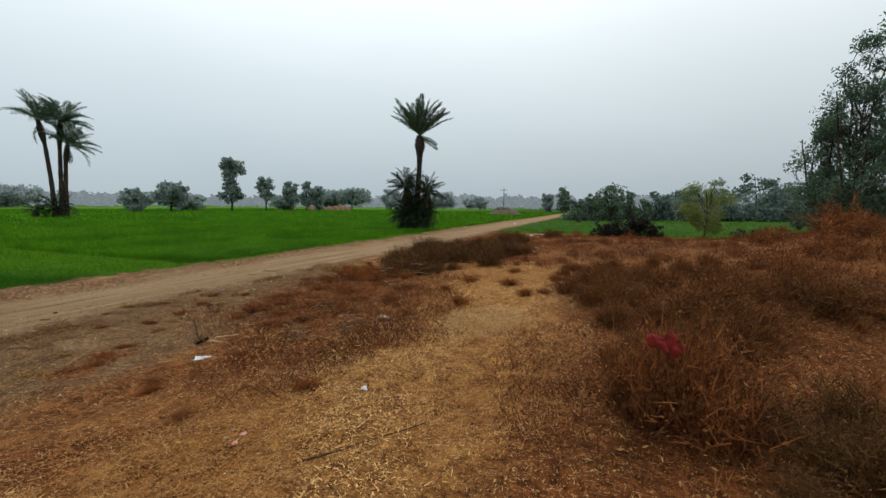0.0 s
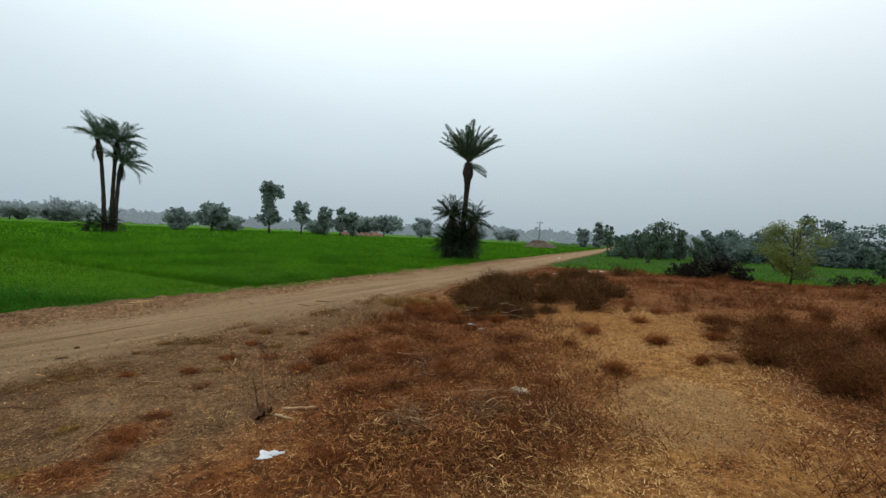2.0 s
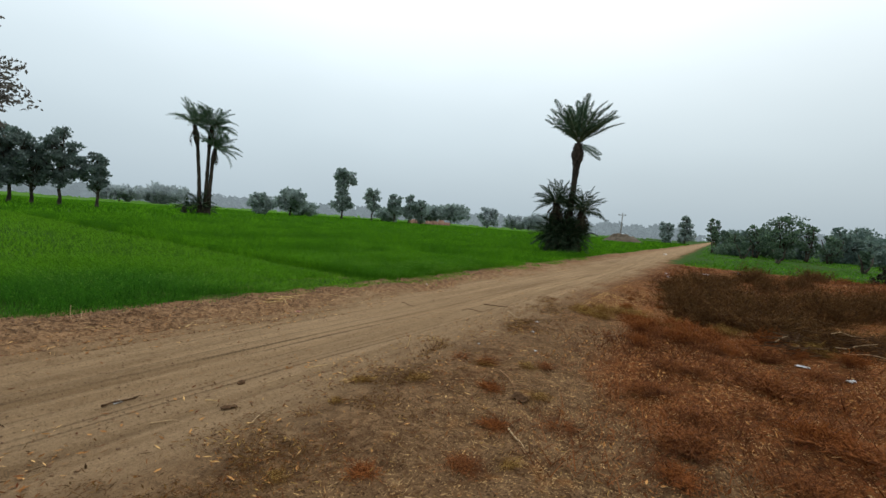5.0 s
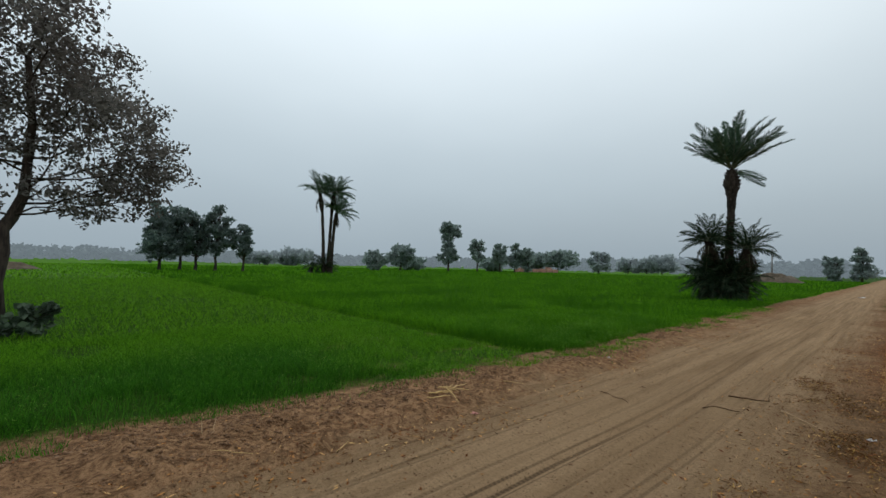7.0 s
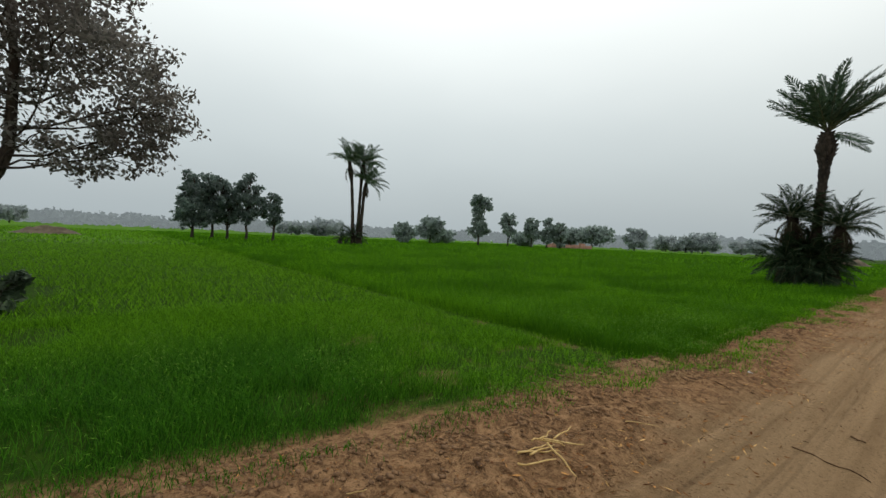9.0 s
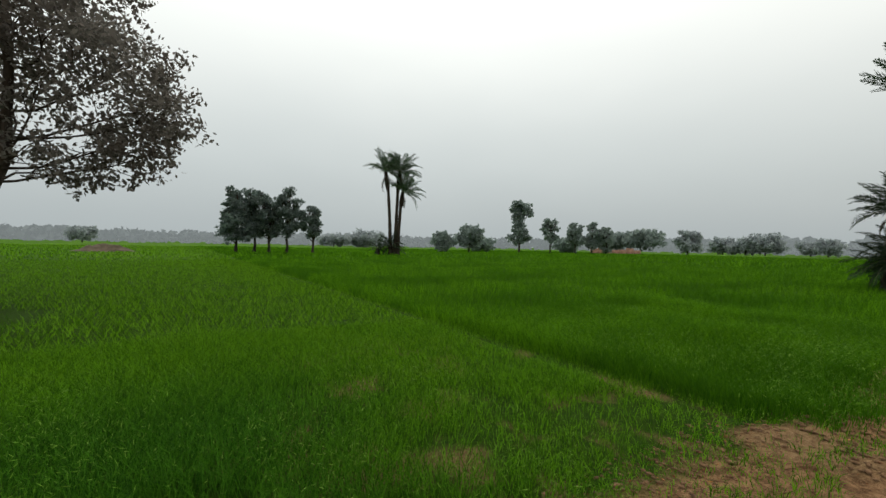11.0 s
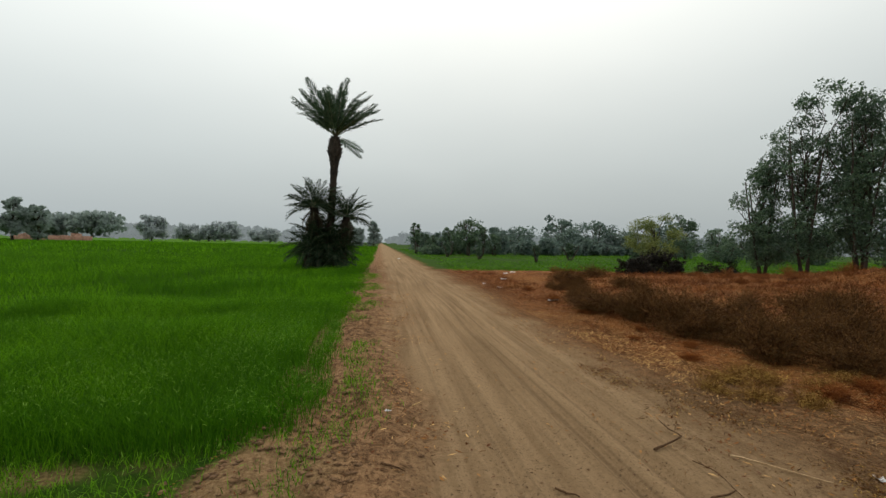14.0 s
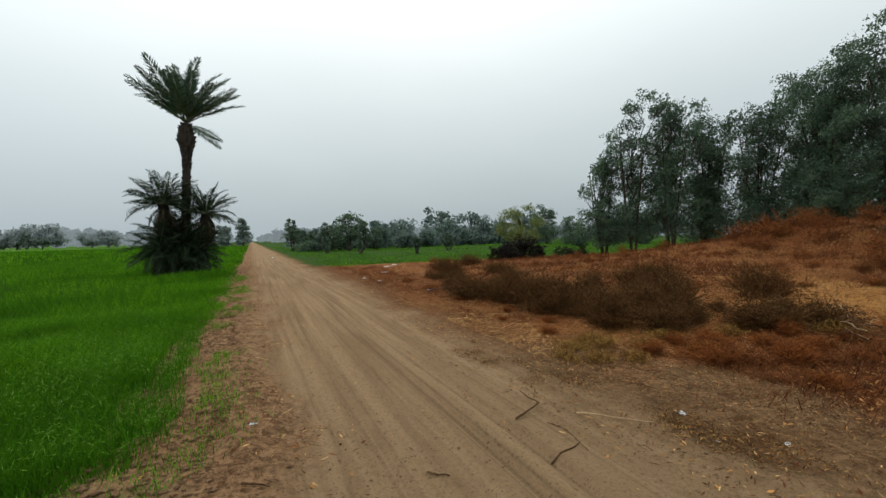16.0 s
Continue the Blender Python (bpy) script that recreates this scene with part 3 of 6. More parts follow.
def crop(name, label, x0, x1, y0, y1, count, width, bent, mat, seed, skip=None, lean=0.35, near=1.0):
    rng = np.random.default_rng(seed)
    x, y = x1 - (x1 - x0) * rng.uniform(0, 1, count) ** near, rng.uniform(0, 1, count) ** near
    y = y0 + (y1 - y0) * y if y0 > 9 else y1 - (y1 - y0) * y
    keep = rng.uniform(0, 1, count) < crop_density(x, y)
    if skip:
        keep &= ~((x > skip[0]) & (x < skip[1]) & (y > skip[2]) & (y < skip[3]))
    x, y = x[keep], y[keep]
    h = crop_height(x, y) * rng.uniform(0.65, 1.15, len(x))
    v, f = blades(x, y, height(x, y) - 0.01, h, width * rng.uniform(0.7, 1.3, len(x)), rng, bent, lean)
    tagged(new(name, Soup().add(v, f).mesh(name, mat)), label, "crop", kind="stuff")


NORTH = "dense deep-green young wheat in a flat field"
SOUTH = "shorter bright-green wheat thinning to bare soil"
crop("wheat_crop", NORTH, -17, -11.6, 9.3, 16, 130000, 0.0050, True, WHEAT, 31, lean=0.55)
crop("wheat_crop", SOUTH, -17.5, -11.6, 2.5, 9.3, 150000, 0.0046, True, WHEAT_YOUNG, 32, lean=0.75)
crop("wheat_crop", NORTH, -45, -11.6, 9.3, 46, 230000, 0.014, False, WHEAT, 33, (-17, -11, 9, 16), lean=0.5, near=1.5)
crop("wheat_crop", SOUTH, -45, -11.6, -14, 9.3, 190000, 0.013, False, WHEAT_YOUNG, 34, (-17.5, -11, 2.5, 9.4), lean=0.7, near=1.4)
crop("wheat_crop", NORTH, -130, -11.6, 9.3, 130, 120000, 0.10, False, WHEAT, 35, (-45, -11, 9, 46), near=1.3)
crop("wheat_crop", SOUTH, -130, -11.6, -60, 9.3, 60000, 0.10, False, WHEAT_YOUNG, 36, (-45, -11, -14, 9.4), near=1.2)



def wheat_tips(label, x0, x1, y0, y1, count, seed):
    """Short curled blade ends atop the crop, their caught light painted as paler green."""
    rng = np.random.default_rng(seed)
    x, y = x0 + (x1 - x0) * (1 - rng.uniform(0, 1, count) ** 1.5), rng.uniform(y0, y1, count)
    keep = rng.uniform(0, 1, count) < crop_density(x, y) * ramp(x, -18, -13.5) * ramp(y, 16, 12) * (0.3 + 0.7 * ramp(soft_noise(x, y, 1.5, seed), 0.4, 0.7))
    x, y = x[keep], y[keep]
    z = height(x, y) + crop_height(x, y) * rng.uniform(0.55, 1.02, len(x))
    v, f = leaf_faces(np.stack([x, y, z], 1), 0.042, rng, -0.3, 0.08)
    tagged(new("wheat_tips", Soup().add(v, f).mesh("wheat_tips", LIT_WHEAT_TIP)), label, "crop", kind="stuff")


wheat_tips("bright curled blade ends of young wheat", -18, -11.6, 9.4, 16, 42000, 37)
wheat_tips("bright curled blade ends of shorter wheat", -18, -11.6, 3.0, 9.3, 42000, 38)


def right_field():
    rng = np.random.default_rng(41)
    n = 95000
    x, y = rng.uniform(-8, 60, n), 28 + rng.uniform(0, 1, n) ** 1.6 * 70
    keep = (soft_noise(x, y, 0.25, 42) > 0.25) & (x > -7.7 + 0.5 * soft_noise(x, y, 0.7, 43))
    x, y = x[keep], y[keep]
    v, f = blades(x, y, height(x, y), rng.uniform(0.06, 0.17, len(x)), np.full(len(x), 0.03), rng, False, 0.7)
    tagged(new("low_crop", Soup().add(v, f).mesh("low_crop", WHEAT)), "low green fodder crop beyond the waste ground", "crop", kind="stuff")


right_field()


def edge_weeds():
    """Sparse bright grass tufts between the crop and the verge."""
    rng = np.random.default_rng(45)
    n = 14000
    y = rng.uniform(2, 24, n)
    x = field_edge(y) + rng.normal(0.12, 0.14, n)
    keep = soft_noise(x, y, 1.6, 46) > 0.52
    x, y = x[keep], y[keep]
    v, f = blades(x, y, height(x, y) - 0.01, rng.uniform(0.03, 0.10, len(x)), np.full(len(x), 0.005), rng, True, 0.7)
    tagged(new("edge_grass", Soup().add(v, f).mesh("edge_grass", WHEAT_YOUNG)), "sparse bright grass tufts along the crop's edge", "grass", kind="stuff")


edge_weeds()


# ---- dry litter and weeds on the waste ground ----
WEED_PATCHES = ((-4.3, 5.1, 1.25, 1.7), (-4.4, 7.2, 1.3, 1.4), (0.1, 3.8, 1.6, 3.2), (0.1, 7.6, 1.5, 3.0), (-6.5, 7.4, 1.0, 1.9), (5.5, 11, 5.5, 6), (-1, 17, 5, 6), (-6.8, 20, 1.0, 7))
STRAW_PATCHES = ((-2.65, 4.0, 1.2, 4.4), (-2.6, 8.6, 1.6, 2.4), (-7.8, 12.5, 0.5, 3.5), (-2.8, 2.2, 1.1, 1.4))


def inside(x, y, patches):
    """How far inside the nearest ragged oval of the plan a place lies, 0 to 1."""
    best = np.zeros(np.shape(x))
    rag = 0.7 * (soft_noise(x, y, 0.8, 55) - 0.5) + 0.5 * (soft_noise(x, y, 2.6, 56) - 0.5)
    for cx, cy, rx, ry in patches:
        best = np.maximum(best, ramp(np.hypot((x - cx) / rx, (y - cy) / ry) + rag, 1.25, 0.75))
    return best


def slivers(name, label, mat, seed, count, patches, thin, reach, rise):
    """Loose bits of straw and stalk lying about."""
    rng = np.random.default_rng(seed)
    x, y = rng.uniform(-8.2, 7, count), rng.uniform(0, 1, count) ** 1.5 * 26 - 1
    keep = rng.uniform(0, 1, count) < thin + (1 - thin) * inside(x, y, patches)
    x, y = x[keep], y[keep]
    n = len(x)
    a, l, w = rng.uniform(0, 2 * np.pi, n), rng.uniform(0.35, 1.3, n) ** 1.4 * reach, rng.uniform(0.0014, 0.0042, n)
    u = np.stack([np.cos(a), np.sin(a), np.abs(rng.normal(0.05, rise, n))], 1) * l[:, None]
    s = np.stack([-np.sin(a), np.cos(a), np.zeros(n)], 1) * w[:, None]
    p = np.stack([x, y, height(x, y) + 0.006], 1)
    v = np.stack([p - s, p + s, p + u], 1).reshape(-1, 3)
    tagged(new(name, Soup().add(v, np.arange(n)[:, None] * 3 + [0, 1, 2]).mesh(name, mat)), label, "straw", kind="stuff")


def standing(name, label, mat, seed, count, patches, tall):
    """Short dry stalks standing in clumps."""
    rng = np.random.default_rng(seed)
    x, y = rng.uniform(-8.2, 12, count), rng.uniform(0, 1, count) ** 1.3 * 28 - 1
    clump = 0.25 + 0.75 * ramp(soft_noise(x, y, 2.6, seed + 1) * 0.6 + soft_noise(x, y, 6.0, seed + 2) * 0.4, 0.4, 0.62)
    keep = rng.uniform(0, 1, count) < clump * inside(x, y, patches)
    x, y = x[keep], y[keep]
    lift = 0.4 + 0.9 * soft_noise(x, y, 2.6, seed + 1)
    v, f = blades(x, y, height(x, y) - 0.01, tall * lift * rng.uniform(0.3, 1.3, len(x)), rng.uniform(0.004, 0.010, len(x)), rng, False, 0.9)
    tagged(new(name, Soup().add(v, f).mesh(name, mat)), label, "dry grass", kind="stuff")


def strap_leaves():
    """Long pale dry leaf blades heaped on the weeds."""
    rng = np.random.default_rng(560)
    n = 1500
    x, y = rng.normal(-4.1, 0.38, n), rng.normal(4.35, 0.34, n)
    a, l = rng.uniform(0, 2 * np.pi, n), rng.uniform(0.03, 0.10, n)
    w = rng.uniform(0.001, 0.004, n)
    base = np.stack([x, y, height(x, y) + 0.01 + np.abs(rng.normal(0, 0.04, n))], 1)
    way = np.stack([np.cos(a), np.sin(a), np.zeros(n)], 1)
    side = np.stack([-np.sin(a), np.cos(a), rng.normal(0, 0.4, n)], 1) * w[:, None]
    mid = base + way * l[:, None] * 0.5 + [0, 0, 1] * (rng.uniform(0.0, 0.035, n))[:, None]
    tip = base + way * l[:, None] + [0, 0, 1] * rng.uniform(-0.005, 0.05, n)[:, None]
    v = np.stack([base - side * 0.6, base + side * 0.6, mid + side, mid - side, tip], 1).reshape(-1, 3)
    i = np.arange(n)[:, None] * 5
    tagged(new("strap_leaves", Soup().add(v, np.concatenate([i + [0, 1, 2], i + [0, 2, 3], i + [3, 2, 4]])).mesh("strap_leaves", DEAD_LEAF)), "long pale dry leaf blades heaped among weeds", "dead leaves", kind="stuff")


def litter():
    slivers("straw_litter", "loose golden straw scattered over dry ground", STRAW, 51, 400000, STRAW_PATCHES, 0.02, 0.055, 0.25)
    slivers("stalk_litter", "broken rust-brown weed stalks on the ground", RUST, 52, 220000, WEED_PATCHES, 0.025, 0.09, 0.5)
    rng = np.random.default_rng(57)
    n = 42000
    x, y = rng.uniform(-8, 2, n), rng.uniform(0, 1, n) ** 1.3 * 13 + 1
    keep = rng.uniform(0, 1, n) < 0.008 + 0.97 * inside(x, y, WEED_PATCHES[:5]) * 0.7
    x, y = x[keep], y[keep]
    lift = np.abs(rng.normal(0, 0.05, len(x))) * (0.3 + soft_noise(x, y, 2.2, 58))
    tagged(new("dead_leaves", Soup().add(*leaf_faces(np.stack([x, y, height(x, y) + 0.01 + lift], 1), 0.034, rng, 0.0, 0.35)).mesh("dead_leaves", DEAD_LEAF)), "curled tan and rust dead leaves among low weeds", "dead leaves", kind="stuff")
    n = 330000
    x, y = rng.uniform(-8.2, 1.5, n), rng.uniform(0, 1, n) ** 1.6 * 14 + 0.8
    keep = rng.uniform(0, 1, n) < (0.008 + 0.97 * inside(x, y, STRAW_PATCHES)) * (0.35 + 0.65 * ramp(soft_noise(x, y, 3.0, 59), 0.35, 0.6))
    x, y = x[keep], y[keep]
    p = np.stack([x, y, height(x, y) + 0.006], 1)
    v, f = leaf_faces(p, 0.024, rng, 0.0, 0.34)
    v[:, 2] = (v[:, 2] - np.repeat(p[:, 2], 4)) * 0.55 + np.repeat(p[:, 2], 4) + 0.004
    tagged(new("straw_chips", Soup().add(v, f).mesh("straw_chips", STRAW)), "golden chips of trampled straw and husk", "straw", kind="stuff")
    strap_leaves()
    rng = np.random.default_rng(571)
    for name, label, mat, n, size, slim in (("verge_trash", "dark broken weed bits swept along the track's edge", DARK_RUST, 16000, 0.036, 0.16), ("verge_trash", "pale broken straw bits swept along the track's edge", OLIVE_TWIG, 13000, 0.042, 0.12), ("verge_trash", "brown crumbled stalk bits on dusty soil", DRY_TWIG, 15000, 0.036, 0.14)):
        y = rng.uniform(3.2, 11.5, n)
        x = -8.25 - 0.05 * np.maximum(y - 5.5, 0) + rng.normal(0, 0.22, n) + 0.5 * (soft_noise(y, y * 0, 0.8, 572) - 0.5)
        stray = rng.uniform(0, 1, n) < 0.35
        x, y = np.where(stray, rng.uniform(-8.6, -5.4, n), x), np.where(stray, rng.uniform(2.0, 8.5, n), y)
        keep = rng.uniform(0, 1, n) < 0.05 + 0.95 * ramp(soft_noise(x, y, 2.4, 573) * 0.6 + soft_noise(x, y, 5.5, 574) * 0.4, 0.42, 0.62)
        x, y = x[keep], y[keep]
        p = np.stack([x, y, height(x, y) + np.abs(rng.normal(0, 0.014, len(x))) + 0.004], 1)
        v, f = leaf_faces(p, size, rng, 0.0, slim)
        v[:, 2] = (v[:, 2] - np.repeat(p[:, 2], 4)) * 0.5 + np.repeat(p[:, 2], 4) + 0.004
        tagged(new(name, Soup().add(v, f).mesh(name, mat)), label, "debris", kind="stuff")
    rng = np.random.default_rng(577)
    for label, mat, n, size, slim in (("pale straw and husk bits strewn beside the track", STRAW, 3600, 0.055, 0.2), ("dark twig ends strewn beside the track", DRY_TWIG, 3200, 0.075, 0.12), ("rusty leaf bits strewn beside the track", DEAD_LEAF, 4200, 0.045, 0.35)):
        y = 3.0 + 15 * rng.uniform(0, 1, n) ** 1.3
        x = np.where(rng.uniform(0, 1, n) < 0.34, -10.75 + rng.normal(0, 0.26, n), -8.35 + rng.normal(0, 0.5, n))
        keep = rng.uniform(0, 1, n) < 0.15 + 0.85 * ramp(soft_noise(x, y, 1.7, 578), 0.35, 0.65)
        x, y = x[keep], y[keep]
        p = np.stack([x, y, height(x, y) + 0.007], 1)
        v, f = leaf_faces(p, size, rng, 0.0, slim)
        v[:, 2] = (v[:, 2] - np.repeat(p[:, 2], 4)) * 0.4 + np.repeat(p[:, 2], 4) + 0.004
        tagged(new("track_litter", Soup().add(v, f).mesh("track_litter", mat)), label, "debris", kind="stuff")
    rng = np.random.default_rng(581)
    heaps = ((-3.75, 4.45, 0.42, 0.42, 1.0), (-4.3, 4.15, 0.4, 0.35, 0.7), (-3.35, 4.9, 0.35, 0.35, 0.5), (-4.7, 4.7, 0.4, 0.3, 0.35), (-4.0, 3.5, 0.5, 0.4, 0.3), (-3.9, 5.7, 0.5, 0.4, 0.3), (-5.6, 6.6, 0.5, 0.4, 0.25))
    for label, mat, n, size, slim in (("coarse golden straw and husk heaped on rusty weeds", STRAW, 1100, 0.10, 0.075), ("torn tan leaves and stalks heaped on rusty weeds", DEAD_LEAF, 1700, 0.075, 0.13), ("rust-brown broken stalks lying in a litter heap", RUST, 2000, 0.15, 0.05)):
        x, y, z = [], [], []
        for hx, hy, rx, ry, much in heaps:
            k = int(n * much / 2.5)
            px, py = hx + rng.normal(0, rx * 0.62, k), hy + rng.normal(0, ry * 0.62, k)
            x.append(px), y.append(py), z.append(height(px, py) + np.abs(rng.normal(0, 0.03, k)) * much + 0.012)
        p = np.stack([np.concatenate(x), np.concatenate(y), np.concatenate(z)], 1)
        v, f = leaf_faces(p, size, rng, 0.0, slim)
        v[:, 2] = (v[:, 2] - np.repeat(p[:, 2], 4)) * 0.35 + np.repeat(p[:, 2], 4) + 0.01
        tagged(new("litter_heap", Soup().add(v, f).mesh("litter_heap", mat)), label, "debris", kind="stuff")
    standing("dry_stubble", "short golden-brown dry grass stubble", STRAW, 53, 110000, STRAW_PATCHES, 0.06)
    standing("dry_weeds", "low rust-red dry weeds", RUST, 54, 340000, WEED_PATCHES, 0.19)


litter()


def shrub_mesh(name, mat, wide, tall, stems, seed, leafy=0, loops=6, twig=0.0026):
    """A tangle of thin dry stems with side twigs."""
    rng = np.random.default_rng(seed)
    s = Soup()
    n = stems
    a, r = rng.uniform(0, 2 * np.pi, n), np.sqrt(rng.uniform(0, 1, n))
    base = np.stack([np.cos(a) * r * wide * 0.35, np.sin(a) * r * wide * 0.35, np.full(n, -0.04)], 1)
    b = a + rng.normal(0, 0.9, n)
    reach = rng.uniform(0.1, 1.0, n) * wide * (0.72 + 0.28 * np.sin(a * 3 + seed) + 0.12 * np.sin(a * 7 + seed))
    top = np.stack([np.cos(b) * reach, np.sin(b) * reach, tall * rng.uniform(0.25, 1.15, n) * (0.8 + 0.25 * np.sin(a * 2 + seed * 2) + 0.12 * np.sin(a * 5 + seed)) * np.sqrt(np.clip(1.05 - (reach / wide) ** 2 * 0.75, 0.1, 1))], 1)
    mid = base * 0.45 + top * 0.55 + np.stack([rng.normal(0, 0.05, n), rng.normal(0, 0.05, n), rng.uniform(0.02, 0.14, n)], 1)
    side = np.cross(top - base, unit(n, rng))
    side *= (rng.uniform(0.0015, 0.0035, n) / (np.linalg.norm(side, axis=1) + 1e-9))[:, None]
    v = np.stack([base - side, base + side, mid + side * 0.8, mid - side * 0.8, top], 1).reshape(-1, 3)
    i = np.arange(n)[:, None] * 5
    wood = Soup().add(v, np.concatenate([i + [0, 1, 2], i + [0, 2, 3], i + [3, 2, 4]]))
    for k in range(loops):
        t = rng.uniform(0.3, 1.0, n)[:, None]
        p = np.where(t < 0.55, base + (mid - base) * t / 0.55, mid + (top - mid) * (t - 0.55) / 0.45)
        d = unit(n, rng) * 0.95 + 0.7 * (top - base) / (np.linalg.norm(top - base, axis=1)[:, None] + 1e-9)
        d *= rng.uniform(0.05, 0.16, n)[:, None]
        w = np.cross(d, unit(n, rng))
        w *= (twig / (np.linalg.norm(w, axis=1) + 1e-9))[:, None]
        s.add(np.stack([p - w, p + w, p + d], 1).reshape(-1, 3), np.arange(n)[:, None] * 3 + [0, 1, 2])
        if leafy > k:
            s.add(*leaf_faces(p + d * rng.uniform(0.3, 1, n)[:, None], 0.03, rng))
    return wood.mesh(name + "_stems", mat), s.mesh(name + "_twigs", mat)


BUSH = [shrub_mesh("dry_bush", DRY_TWIG, 0.8, 0.6, 300, 60 + i, 6, 6, 0.005) for i in range(4)]
WEED = [shrub_mesh("rust_bush", RUST, 0.55, 0.36, 170, 70 + i, 6, 6, 0.0045) for i in range(4)]
DUSK = [shrub_mesh("dark_rust_bush", DARK_RUST, 0.55, 0.38, 220, 84 + i, 6, 6, 0.004) for i in range(3)]
TUFT = [shrub_mesh("rust_tuft", RUST, 0.55, 0.36, 85, 64 + i, 4, 4, 0.006) for i in range(4)]
ORANGE = [shrub_mesh("orange_bush", ORANGE_WEED, 0.5, 0.30, 150, 76 + i, 6, 6, 0.005) for i in range(2)]
OLIVE = [shrub_mesh("olive_bush", OLIVE_TWIG, 0.7, 0.34, 150, 80 + i, 6, 6, 0.005) for i in range(2)]


def put_bush(meshes, name, label, x, y, size, tall=1.0, group=""):
    ob = thing(name, Matrix.Translation((x, y, float(height(x, y)))) @ Matrix.Rotation(x * 7.1 + y * 3.3, 4, "Z"), label, "bush", group)
    for n, me in zip(("branchwork", "foliage"), meshes):
        part(n, me, ob).matrix_basis = Matrix.Rotation(math.sin(x * 9 + y) * 0.12, 4, "X") @ Matrix.Diagonal((size * (1.1 + 0.3 * math.sin(x * 5 + y * 11)), size * (1.0 + 0.25 * math.cos(x * 13)), size * tall, 1))
    return ob


